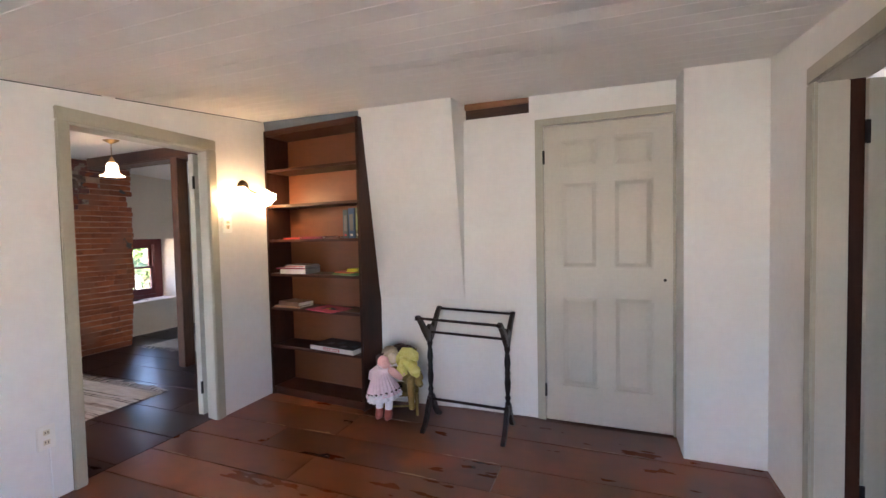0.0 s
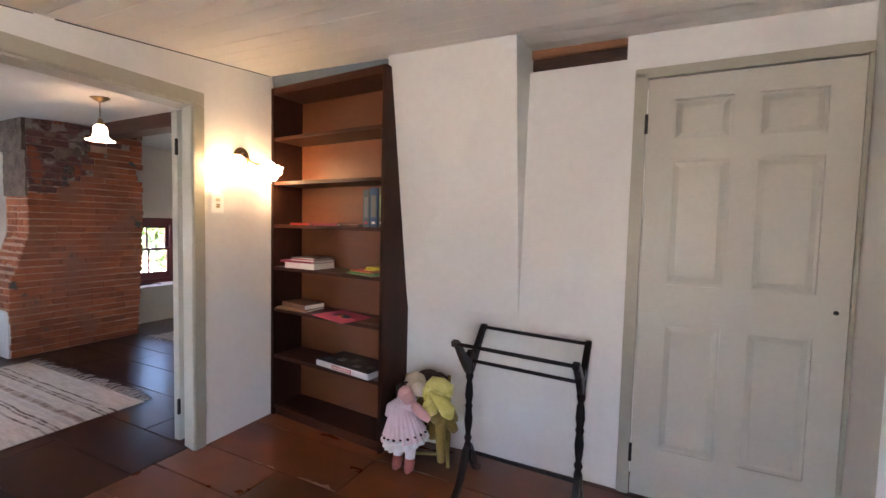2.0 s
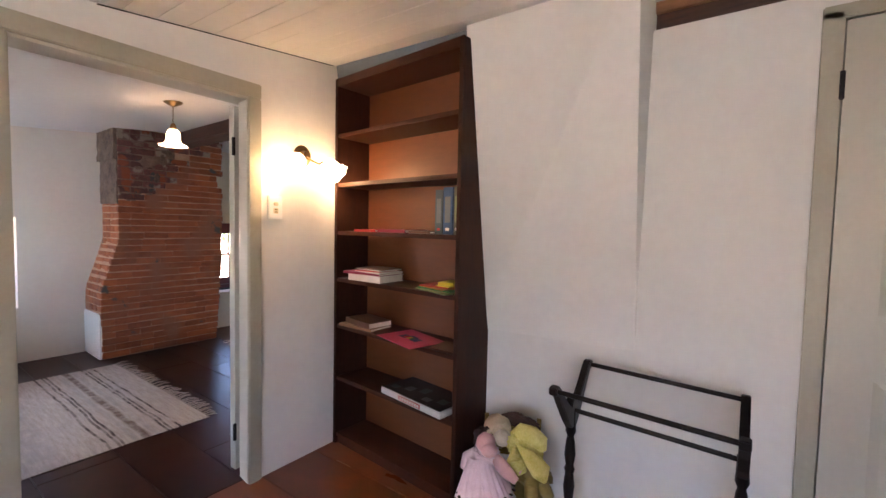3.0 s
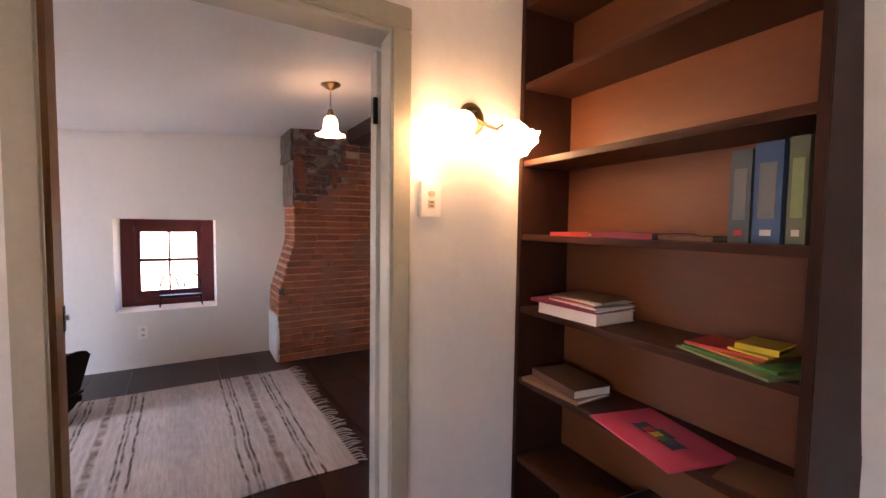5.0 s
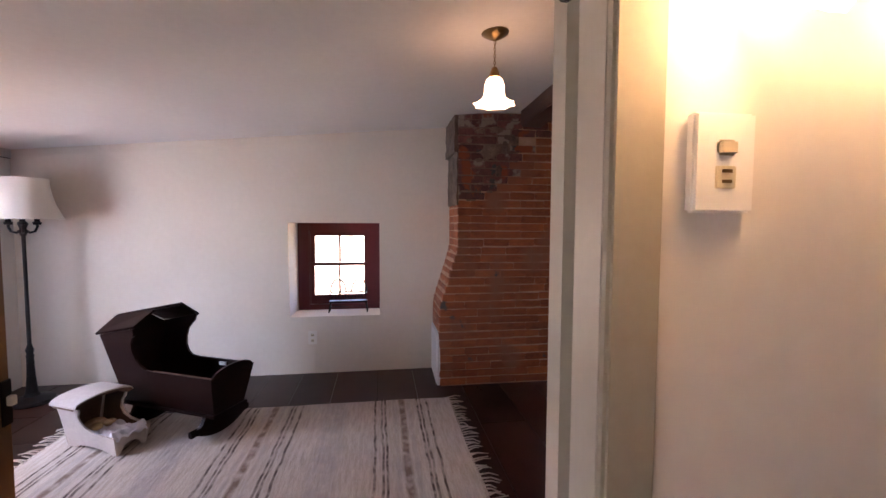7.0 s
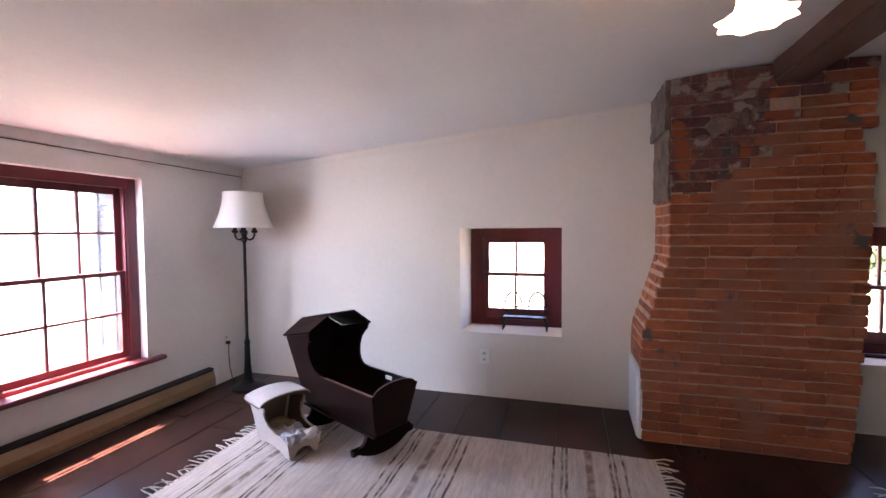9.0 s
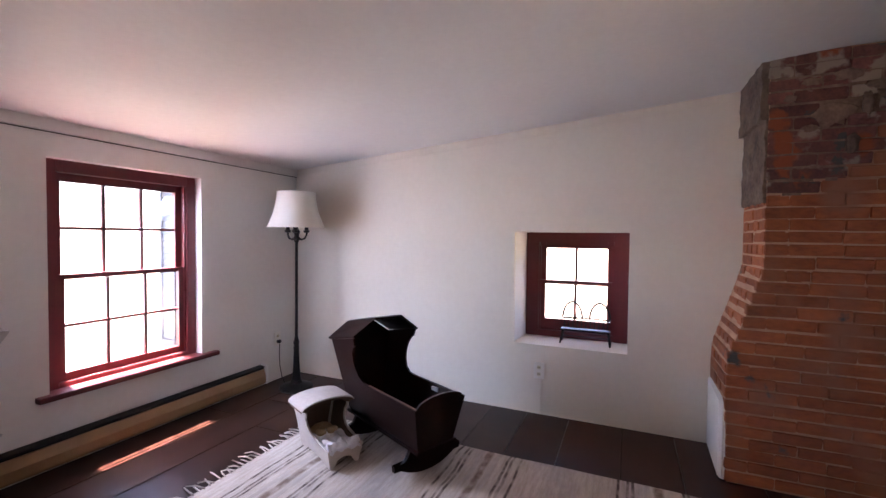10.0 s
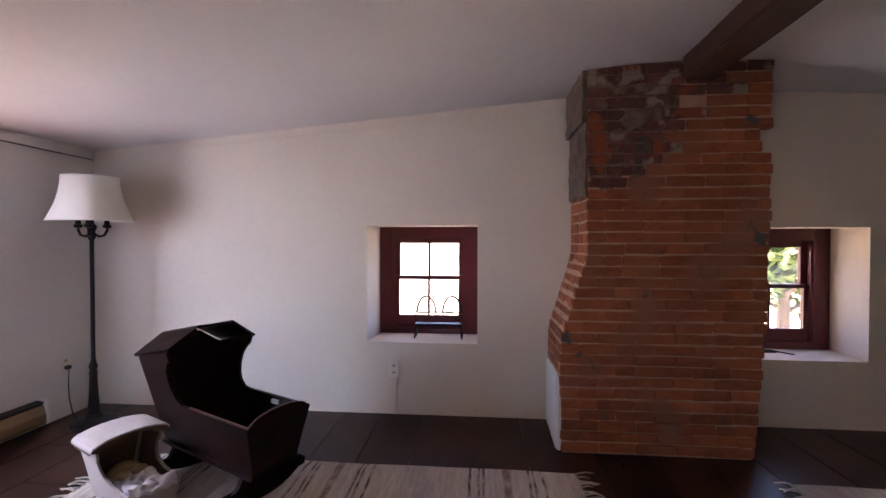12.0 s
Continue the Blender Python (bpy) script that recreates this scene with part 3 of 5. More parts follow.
solid("trim_south", prism(bmesh.new(), [(YS, 1.79), (YS + 0.012, 1.795), (YS + 0.012, 1.95), (YS, 1.95)], 0, XW, XB), PLASTER, "painted board under the ceiling edge", "trim", kind="structure")
# Near-black strip put in as the shadow line beneath the top board.
solid("trim_gap", boxes(((XW, YS, 1.786), (XB, YS + 0.004, 1.7905))), GAP, "dark strip drawn in as the shadow under the top board", "trim", kind="structure")

# ---- doorways ----
# bedroom doorway: jambs, head and casing
door1 = thing("door_frame", (XP, 1.77, 0), "greenish-beige painted door casing and jambs", "door frame", kind="structure")
part("jamb", prism(bmesh.new(), [(-2.725, 1.30), (XB - 0.002, 1.30), (XB - 0.002, 1.335), (XP, 1.335), (XP, 1.378), (-2.725, 1.349)], 2, 0, 1.875), DOOR, door1)
part("gap_strip", boxes(((-2.735, 1.30, 0), (-2.7255, 1.341, 1.875))), GAP, door1, "dark joint beside the jamb")
part("inner_board", boxes(((-2.835, 1.29, 0), (-2.7355, 1.362, 1.875)), bevel=0.003), TANWOOD, door1, "tan bare wood board inside the doorway")
part("jamb", prism(bmesh.new(), [(-2.66, 2.25), (XP, 2.25), (XP, 2.184), (-2.66, 2.197)], 2, 0, 1.875), DOOR, door1)
part("head", boxes(((XB - 0.01, 1.336, 1.875), (XP, 2.25, 1.90)), bevel=0.003), DOOR, door1)
for a, b, n in (((XP, 1.325, 0), (XP + 0.02, 1.384, 1.885), "casing"), ((XP, 2.183, 0), (XP + 0.02, 2.25, 1.885), "casing"), ((XP, 1.325, 1.885), (XP + 0.02, 2.25, 1.955), "casing")):
    part(n, boxes((a, b), bevel=0.005), TRIM, door1)


def panel_door(name, width, height, thick, label, knob, hinge_side):
    """Six panels; x from the hinge, y across the thickness (front at y=0), z up."""
    d = thing(name, (0, 0, 0), label, "door")
    bm = bmesh.new()
    st, mid = 0.105 * width / 0.75, 0.09
    zs = [(0.21, 0.80), (0.98, 1.50), (1.60, height - 0.12)]
    if height > 1.9:
        zs = [(0.24, 0.84), (1.02, 1.585), (1.67, height - 0.10)]
    box(bm, (0, 0, 0), (st, thick, height))
    box(bm, (width - st, 0, 0), (width, thick, height))
    box(bm, (width / 2 - mid / 2, 0, 0), (width / 2 + mid / 2, thick, height))
    edges = [0] + [v for p in zs for v in p] + [height]
    for lo, hi in zip(edges[::2], edges[1::2]):
        box(bm, (st, 0, lo), (width / 2 - mid / 2, thick, hi))
        box(bm, (width / 2 + mid / 2, 0, lo), (width - st, thick, hi))
    part("door_frame_rails", bm, DOOR, d, local=True)
    for lo, hi in zs:
        for xa, xb in ((st, width / 2 - mid / 2), (width / 2 + mid / 2, width - st)):
            p = bmesh.new()
            for side in (0, 1):
                ys = (0.012, 0.003) if side == 0 else (thick - 0.012, thick - 0.003)
                ring0 = [p.verts.new((x, ys[0], z)) for x, z in ((xa, lo), (xb, lo), (xb, hi), (xa, hi))]
                ring1 = [p.verts.new((x, ys[0], z)) for x, z in ((xa + 0.012, lo + 0.012), (xb - 0.012, lo + 0.012), (xb - 0.012, hi - 0.012), (xa + 0.012, hi - 0.012))]
                ring2 = [p.verts.new((x, ys[1], z)) for x, z in ((xa + 0.035, lo + 0.035), (xb - 0.035, lo + 0.035), (xb - 0.035, hi - 0.035), (xa + 0.035, hi - 0.035))]
                for r0, r1 in ((ring0, ring1), (ring1, ring2)):
                    for k in range(4):
                        p.faces.new((r0[k], r0[(k + 1) % 4], r1[(k + 1) % 4], r1[k]))
                p.faces.new(ring2)
            part("panel", p, DOOR, d, local=True)
    for z in (0.20, height - 0.20):
        part("hinge", boxes(((-0.012, -0.006, z - 0.045), (0.004, 0.004, z + 0.045)), bevel=0.002), IRON, d, "dark iron butt hinge", local=True)
    if knob:
        part("keyhole", lathe(bmesh.new(), [(0.001, 0), (0.009, 0.001), (0.009, 0.004), (0.002, 0.005)], steps=12, m=pose(width - 0.04, 0, knob, 90, 0, 0)), IRON, d, "small dark latch plate", local=True)
    return d


closet = panel_door("closet_door", 0.755, 1.955, 0.035, "closed greenish-beige six-panel closet door", 0.955, 0)
closet.matrix_basis = pose(-0.388, 2.917, 0.01)
case2 = thing("closet_casing", (0, YN, 0), "greenish-beige painted casing round the closet door", "door frame", kind="structure")
part("casing", boxes(((-0.447, YN - 0.018, 0), (-0.392, YN, 2.0)), bevel=0.004), TRIM, case2)
part("casing", boxes(((-0.447, YN - 0.018, 1.972), (0.386, YN, 2.018)), bevel=0.004), TRIM, case2)
part("casing", boxes(((0.37, YN - 0.018, 0), (0.386, YN, 1.972)), bevel=0.004), TRIM, case2)
# bedroom door, swung right round onto the partition
bed_door = panel_door("bedroom_door", 0.74, 1.86, 0.045, "greenish-beige panel door standing wide open", 0, 0)
bed_door.matrix_basis = pose(XB - 0.03, 2.204, 0.012, 0, 0, 92)
# far doorway
door3 = thing("far_door_frame", (XR, 1.77, 0), "greenish-beige door casing of the far doorway", "door frame", kind="structure")
part("casing", boxes(((XR - 0.018, 2.135, 0), (XR, 2.2, 1.845)), bevel=0.005), TRIM, door3)
part("casing", boxes(((XR - 0.018, 1.33, 1.845), (XR, 2.2, 1.915)), bevel=0.005), TRIM, door3)
part("casing", boxes(((XR - 0.018, 1.33, 0), (XR, 1.395, 1.845)), bevel=0.005), TRIM, door3)
part("jamb", boxes(((XR, 2.14, 0), (XR + 0.10, 2.165, 1.84)), bevel=0.003), DOOR, door3)
part("jamb", boxes(((XR, 1.37, 0), (XR + 0.16, 1.395, 1.84)), bevel=0.003), DOOR, door3)
part("head", boxes(((XR, 1.37, 1.84), (XR + 0.16, 2.165, 1.86)), bevel=0.003), DOOR, door3)
part("rebate", boxes(((XR + 0.10, 2.146, 0), (XR + 0.148, 2.165, 1.84)), bevel=0.001), WALNUT, door3, "dark bare rebate behind the hinges")
far_door = panel_door("far_room_door", 0.73, 1.82, 0.035, "greenish-beige panel door open into the far room", 0, 0)
far_door.matrix_basis = pose(XR + 0.152, 2.13, 0.012, 0, 0, 14)

# ---- leaning plaster flue beside the bookcase ----
bm = bmesh.new()
top_y, foot_y, foot_z = 2.665, YN - 0.002, 0.80
pts = [(-1.655, foot_y - 0.056, foot_z), (-0.965, foot_y, foot_z), (-0.945, top_y - 0.02, 2.25), (-1.655, top_y + 0.0, 2.25), (-1.655, 3.2, foot_z), (-0.965, 3.0, foot_z), (-0.945, 3.0, 2.25), (-1.655, 3.2, 2.25)]
vs = [bm.verts.new(p) for p in pts]
for f in ((0, 1, 2, 3), (1, 5, 6, 2), (4, 0, 3, 7), (5, 4, 7, 6), (3, 2, 6, 7), (0, 4, 5, 1)):
    bm.faces.new([vs[k] for k in f])
solid("leaning_flue", bm, PLASTER, "white plastered flue leaning out toward the ceiling", "chimney breast", kind="structure")
solid("slot_beam", boxes(((-0.955, YN + 0.05, 2.085), (-0.486, YN + 0.155, 2.19)), bevel=0.006), BEAM, "dark old beam showing in the wall slot", "beam", kind="structure")
LATH = material("bare_lath", (0.20, 0.085, 0.035), (0.36, 0.17, 0.075), 0.7, 4, 40, 0.3, stretch=(0.5, 4, 4))
solid("slot_batten", boxes(((-0.953, YN + 0.02, 2.152), (-0.488, YN + 0.048, 2.196)), bevel=0.004), LATH, "bare orange-brown batten over the old beam", "batten", kind="structure")
solid("trim_gable", prism(bmesh.new(), [(YS, room_ceiling(YS) - 0.058), (2.5, room_ceiling(2.5) - 0.058), (2.5, room_ceiling(2.5) - 0.050), (YS, room_ceiling(YS) - 0.050)], 0, XW - 0.002, XW + 0.005), CREAM, "thin cream moulding under the ceiling", "moulding", kind="structure")
solid("blue_board", prism(bmesh.new(), [(2.735, 2.10), (2.715, 2.20), (2.77, 2.20), (2.77, 2.10)], 0, XP + 0.005, -1.66), BLUE, "grey-blue painted board above the bookcase", "trim", kind="structure")

# ---- bookcase ----
LEAN = Matrix.Translation((XP, 2.712, 0)) @ pose(0, 0, 0, 0, 0, -4.7) @ Matrix.Translation((-XP, -2.712, 0))
bookcase = thing("bookcase", (-2.12, 2.9, 0), "tall dark-stained built-in wooden bookcase, half full", "bookcase")
BX0, BX1, BF, BK = XP + 0.004, -1.637, 2.712, 2.957
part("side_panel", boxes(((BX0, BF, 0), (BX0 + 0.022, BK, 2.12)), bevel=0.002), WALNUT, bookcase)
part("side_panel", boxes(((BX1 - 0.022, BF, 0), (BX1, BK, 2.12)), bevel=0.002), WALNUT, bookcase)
part("back_panel", boxes(((BX0 + 0.022, BK - 0.012, 0.05), (BX1 - 0.022, BK, 2.10))), PLY, bookcase, "warm brown back panel")
SHELVES = (0.065, 0.405, 0.713, 0.985, 1.257, 1.53, 1.81)
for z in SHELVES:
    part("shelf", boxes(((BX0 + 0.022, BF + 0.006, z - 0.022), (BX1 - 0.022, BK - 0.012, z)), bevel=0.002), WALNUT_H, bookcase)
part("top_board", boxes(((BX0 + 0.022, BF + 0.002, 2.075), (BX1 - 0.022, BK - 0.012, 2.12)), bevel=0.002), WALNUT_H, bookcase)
part("plinth", boxes(((BX0 + 0.022, BF + 0.02, 0), (BX1 - 0.022, BF + 0.04, 0.043))), WALNUT_H, bookcase)

bookcase.matrix_basis = LEAN @ bookcase.matrix_basis

# ---- baseboard heater ----
heater = thing("baseboard_heater", (-3.9, YS, 0), "long tan enamel baseboard heater with a dark slot", "heater")
part("housing", prism(bmesh.new(), [(YS, 0.03), (YS + 0.055, 0.03), (YS + 0.062, 0.045), (YS + 0.062, 0.095), (YS + 0.045, 0.148), (YS, 0.148)], 0, -5.42, XB - 0.02), HEATER, heater)
part("vent_slot", prism(bmesh.new(), [(YS, 0.148), (YS + 0.038, 0.148), (YS + 0.042, 0.163), (YS, 0.163)], 0, -5.42, XB - 0.02), SLOT, heater, "dark louvre slot")
part("top_lip", prism(bmesh.new(), [(YS, 0.163), (YS + 0.05, 0.163), (YS + 0.05, 0.170), (YS, 0.178)], 0, -5.42, XB - 0.02), SLOT, heater)
part("end_cap", boxes(((-5.445, YS, 0.025), (-5.42, YS + 0.068, 0.182)), bevel=0.004), WHITEPL, heater, "pale end cap")


# ---- window shutter outside ----
SHUT = material("shutter_paint", (0.05, 0.065, 0.075), (0.07, 0.085, 0.095), 0.5)
shutter = thing("window_shutter", (-4.85, -1.12, 0.45), "dark blue-grey louvred shutter folded out beside the window", "shutter")
part("shutter_frame", boxes(((-4.885, -1.28, 0.42), (-4.855, -1.255, 1.64)), ((-4.885, -1.15, 0.42), (-4.855, -1.12, 1.64)), ((-4.885, -1.255, 0.42), (-4.855, -1.15, 0.48)), ((-4.885, -1.255, 1.58), (-4.855, -1.15, 1.64))), SHUT, shutter)
for k in range(24):
    z = 0.483 + k * 0.0455
    part("slat", prism(bmesh.new(), [(-4.874, z), (-4.862, z), (-4.8585, z + 0.006), (-4.862, z + 0.0445), (-4.874, z + 0.0445)], 1, -1.255, -1.15), SHUT, shutter)

# ---- land outside ----
GRASS = material("dry_grass_yard", (0.13, 0.115, 0.075), (0.21, 0.175, 0.115), 0.9, 0.3, 4, 0.2)
LEAF = material("leaves", (0.06, 0.10, 0.03), (0.12, 0.17, 0.05), 0.7, 2, 12, 0.1)
BARK = material("bark", (0.10, 0.08, 0.06), (0.18, 0.14, 0.11), 0.9, 4, 20, 0.4)
bm = bmesh.new()
bmesh.ops.create_grid(bm, x_segments=8, y_segments=8, size=600)
bmesh.ops.translate(bm, verts=bm.verts, vec=(0, 0, -3.2))
solid("ground", bm, GRASS, "sunlit dry grass yard below the windows", "ground", kind="structure")


def tree(place, height, spread, seed, label):
    r = random.Random(seed)
    t = thing("tree", place, label, "tree")
    tr = bmesh.new()
    tube(tr, [(0, 0, 0), (0.1, 0, height * 0.3), (0.0, 0.1, height * 0.6), (0.05, 0, height * 0.9)], [0.22, 0.17, 0.11, 0.03], 10)
    for k in range(9):
        a, h = r.uniform(0, 6.28), height * r.uniform(0.35, 0.75)
        n = spread * r.uniform(0.5, 0.9)
        tube(tr, [(0, 0, h), (n * 0.5 * math.cos(a), n * 0.5 * math.sin(a), h + n * 0.3), (n * math.cos(a), n * math.sin(a), h + n * 0.5)], [0.07, 0.045, 0.015], 6)
    part("trunk", tr, BARK, t, local=True)
    verts, faces = [], []
    for k in range(2600):
        a, u, rad = r.uniform(0, 6.28), r.uniform(-1, 1), r.random() ** 0.4
        lump = 0.7 + 0.3 * math.sin(3 * a + seed) * math.cos(2.3 * u + a)
        c = Vector((spread * rad * lump * math.cos(a) * math.sqrt(1 - u * u), spread * rad * lump * math.sin(a) * math.sqrt(1 - u * u), height * 0.66 + height * 0.36 * u * rad * lump))
        d, e = Vector((r.gauss(0, 1), r.gauss(0, 1), r.gauss(0, 1))).normalized() * 0.16, Vector((r.gauss(0, 1), r.gauss(0, 1), r.gauss(0, 1))).normalized() * 0.09
        n = len(verts)
        verts += [c - d, c + e, c + d, c - e]
        faces.append((n, n + 1, n + 2, n + 3))
    me = bpy.data.meshes.new("crown")
    me.from_pydata(verts, [], faces)
    me.materials.append(LEAF)
    crown = new("crown", me)
    crown.parent = t
    return t


tree((-27, -10, -3.2), 7.0, 2.6, 3, "leafy green tree in the yard")
tree((-16, 10.6, -3.2), 6.4, 2.4, 8, "leafy green tree farther across the yard")
tree((-7.5, -17, -3.2), 6.0, 2.4, 5, "leafy green tree beyond the sash window")

# ---- rugs ----
def rug_material(name, centres):
    """Cream rag weave with brown stripes lying across it at the given places along y."""
    m = material(name, (0.36, 0.29, 0.235), (0.62, 0.55, 0.475), 0.95, 26, 150, 0.7, stretch=(0.3, 2.2, 1))
    nt = m.node_tree
    b = nt.nodes["Principled BSDF"]
    base = b.inputs["Base Color"].links[0].from_socket
    tc = nt.nodes.new("ShaderNodeTexCoord")
    sep = nt.nodes.new("ShaderNodeSeparateXYZ")
    nt.links.new(tc.outputs["Object"], sep.inputs[0])
    wob = nt.nodes.new("ShaderNodeTexNoise")
    wob.inputs["Scale"].default_value = 5
    nt.links.new(tc.outputs["Object"], wob.inputs["Vector"])
    shift = nt.nodes.new("ShaderNodeMath")
    shift.operation = "MULTIPLY_ADD"
    shift.inputs[1].default_value = 0.03
    nt.links.new(wob.outputs["Fac"], shift.inputs[0])
    nt.links.new(sep.outputs["Y"], shift.inputs[2])
    broken = nt.nodes.new("ShaderNodeTexNoise")
    broken.inputs["Scale"].default_value, broken.inputs["Detail"].default_value = 14, 4
    nt.links.new(tc.outputs["Object"], broken.inputs["Vector"])
    wear = nt.nodes.new("ShaderNodeMapRange")
    wear.inputs["From Min"].default_value, wear.inputs["From Max"].default_value = 0.32, 0.6
    wear.inputs["To Min"].default_value = 0.15
    nt.links.new(broken.outputs["Fac"], wear.inputs["Value"])
    for where, half, colour, amount in centres:
        d = nt.nodes.new("ShaderNodeMath")
        d.operation = "SUBTRACT"
        d.inputs[1].default_value = where + 0.015
        nt.links.new(shift.outputs[0], d.inputs[0])
        a = nt.nodes.new("ShaderNodeMath")
        a.operation = "ABSOLUTE"
        nt.links.new(d.outputs[0], a.inputs[0])
        r = nt.nodes.new("ShaderNodeMapRange")
        r.inputs["From Min"].default_value, r.inputs["From Max"].default_value = half * 0.6, half * 1.3
        r.inputs["To Min"].default_value, r.inputs["To Max"].default_value = amount, 0
        nt.links.new(a.outputs[0], r.inputs["Value"])
        f = nt.nodes.new("ShaderNodeMath")
        f.operation = "MULTIPLY"
        nt.links.new(r.outputs["Result"], f.inputs[0])
        nt.links.new(wear.outputs["Result"], f.inputs[1])
        mix = nt.nodes.new("ShaderNodeMix")
        mix.data_type = "RGBA"
        mix.inputs["B"].default_value = (*colour, 1)
        nt.links.new(base, mix.inputs["A"])
        nt.links.new(f.outputs[0], mix.inputs["Factor"])
        base = mix.outputs["Result"]
    nt.links.new(base, b.inputs["Base Color"])
    return m


BROWN, DARK, GREY = (0.16, 0.10, 0.07), (0.085, 0.055, 0.045), (0.34, 0.30, 0.29)
STRIPES = []
for c in (0.34, 1.21, 2.07):
    STRIPES += [(c, 0.02, BROWN, 0.9), (c - 0.05, 0.014, GREY, 0.5), (c + 0.05, 0.014, GREY, 0.5)]
    for s in (-1, 1):
        STRIPES += [(c + s * 0.112, 0.007, DARK, 1.0), (c + s * 0.135, 0.007, DARK, 0.9), (c + s * 0.18, 0.007, DARK, 1.0)]
STRIPES += [(0.775, 0.075, GREY, 0.6), (1.63, 0.075, GREY, 0.6)]
RUG = rug_material("rag_rug", STRIPES)
FRINGE = material("rug_fringe", (0.40, 0.33, 0.27), (0.6, 0.53, 0.46), 0.95)


def rug(name, x0, x1, y0, y1, mat, label, seed):
    r = random.Random(seed)
    t = thing(name, ((x0 + x1) / 2, (y0 + y1) / 2, 0), label, "rug")
    ORIGIN[t.name] = Vector((0, 0, 0))
    t.matrix_basis = Matrix()
    bm = bmesh.new()
    nx, ny = 24, 36
    def top(i, j):
        x = x0 + (x1 - x0) * i / nx
        y = y0 + (y1 - y0) * j / ny
        wave = 0.012 * noise.noise((x * 2.1, y * 2.1, seed))
        edge = i in (0, nx) or j in (0, ny)
        return (x + 0.012 * noise.noise((y * 2.7, seed, 1.0)), y + wave, 0.004 if edge else 0.009 + 0.003 * noise.noise((x * 5, y * 5, seed)))
    grid = [[bm.verts.new(top(i, j)) for j in range(ny + 1)] for i in range(nx + 1)]
    for i in range(nx):
        for j in range(ny):
            bm.faces.new((grid[i][j], grid[i + 1][j], grid[i + 1][j + 1], grid[i][j + 1]))
    rim = [grid[i][0] for i in range(nx + 1)] + [grid[nx][j] for j in range(1, ny + 1)] + [grid[i][ny] for i in range(nx - 1, -1, -1)] + [grid[0][j] for j in range(ny - 1, 0, -1)]
    low = [bm.verts.new((v.co.x, v.co.y, 0.0005)) for v in rim]
    for k in range(len(rim)):
        bm.faces.new((rim[k], rim[(k + 1) % len(rim)], low[(k + 1) % len(rim)], low[k]))
    part("weave", bm, mat, t, local=True, smooth=True)
    for end, s in ((y0, -1), (y1, 1)):
        f = bmesh.new()
        n = int((x1 - x0) / 0.03)
        for k in range(n):
            x = x0 + 0.02 + (x1 - x0 - 0.04) * k / (n - 1) + r.uniform(-0.006, 0.006)
            g, bend = r.uniform(0.05, 0.10), r.uniform(-0.035, 0.035)
            tube(f, [(x, end - s * 0.012, 0.008), (x + bend * 0.4, end + s * g * 0.5, 0.008 + r.uniform(0, 0.01)), (x + bend, end + s * g, 0.0045)], [0.0045, 0.004, 0.003], 5)
        part("fringe", f, FRINGE, t, "knotted cotton fringe", local=True)
    return t


rug("rag_rug", -5.17, -3.46, 0.01, 2.43, RUG, "cream and brown striped rag rug with fringed ends", 4)
rug("small_rug", -5.16, -4.35, 3.45, 4.9, rug_material("pale_rug", [(3.9, 0.01, BROWN, 0.8), (4.3, 0.01, BROWN, 0.8), (4.6, 0.01, BROWN, 0.8)]), "pale woven rug on the boards beyond the chimney", 9)

# ---- cradle ----
cradle = thing("cradle", (-5.0, 0.236, 0.0), "dark mahogany hooded rocking cradle on the rug edge", "cradle", turn=(0, 0, 64.2))


def flared_side(bm, outline, y_low, y_high, z_low, z_high, thick, sign):
    """A board whose outline is given in x and z and which leans outward with height."""
    def y_at(z):
        return y_low + (y_high - y_low) * (z - z_low) / (z_high - z_low)
    a = [bm.verts.new((x, y_at(z), z)) for x, z in outline]
    b = [bm.verts.new((x, y_at(z) + sign * thick, z)) for x, z in outline]
    n = len(outline)
    bm.faces.new(a)
    bm.faces.new(b)
    for k in range(n):
        bm.faces.new((a[k], a[(k + 1) % n], b[(k + 1) % n], b[k]))
    return bm


SIDE = [(0.06, 0.165), (0.77, 0.165), (0.81, 0.40), (0.36, 0.40), (0.31, 0.405), (0.27, 0.43), (0.245, 0.47), (0.235, 0.52), (0.24, 0.57), (0.265, 0.61), (0.285, 0.625), (0.29, 0.67), (-0.005, 0.61)]
part("side_board", flared_side(bmesh.new(), SIDE, 0.05, 0.0, 0.165, 0.40, 0.014, 1), CRADLE, cradle, local=True)
part("side_board", flared_side(bmesh.new(), SIDE, 0.29, 0.34, 0.165, 0.40, 0.014, -1), CRADLE, cradle, local=True)
part("base_board", boxes(((0.05, 0.035, 0.15), (0.785, 0.305, 0.167)), bevel=0.003), CRADLE, cradle, local=True)
foot = bmesh.new()
arch = [(0.055, 0.166), (0.285, 0.166), (0.335, 0.395)] + [(0.17 + 0.15 * math.cos(a), 0.405 + 0.045 * math.sin(a)) for a in np.linspace(0.15, math.pi - 0.15, 9)] + [(0.005, 0.395)]
va = [foot.verts.new((0.772 + (z - 0.166) * 0.16, y, z)) for y, z in arch]
vb = [foot.verts.new((0.758 + (z - 0.166) * 0.16, y, z)) for y, z in arch]
foot.faces.new(va)
foot.faces.new(vb)
for k in range(len(arch)):
    foot.faces.new((va[k], va[(k + 1) % len(arch)], vb[(k + 1) % len(arch)], vb[k]))
part("foot_board", foot, CRADLE, cradle, local=True)
head = bmesh.new()
outline = [(0.055, 0.166), (0.285, 0.166), (0.375, 0.605), (0.26, 0.69), (0.08, 0.69), (-0.035, 0.605)]
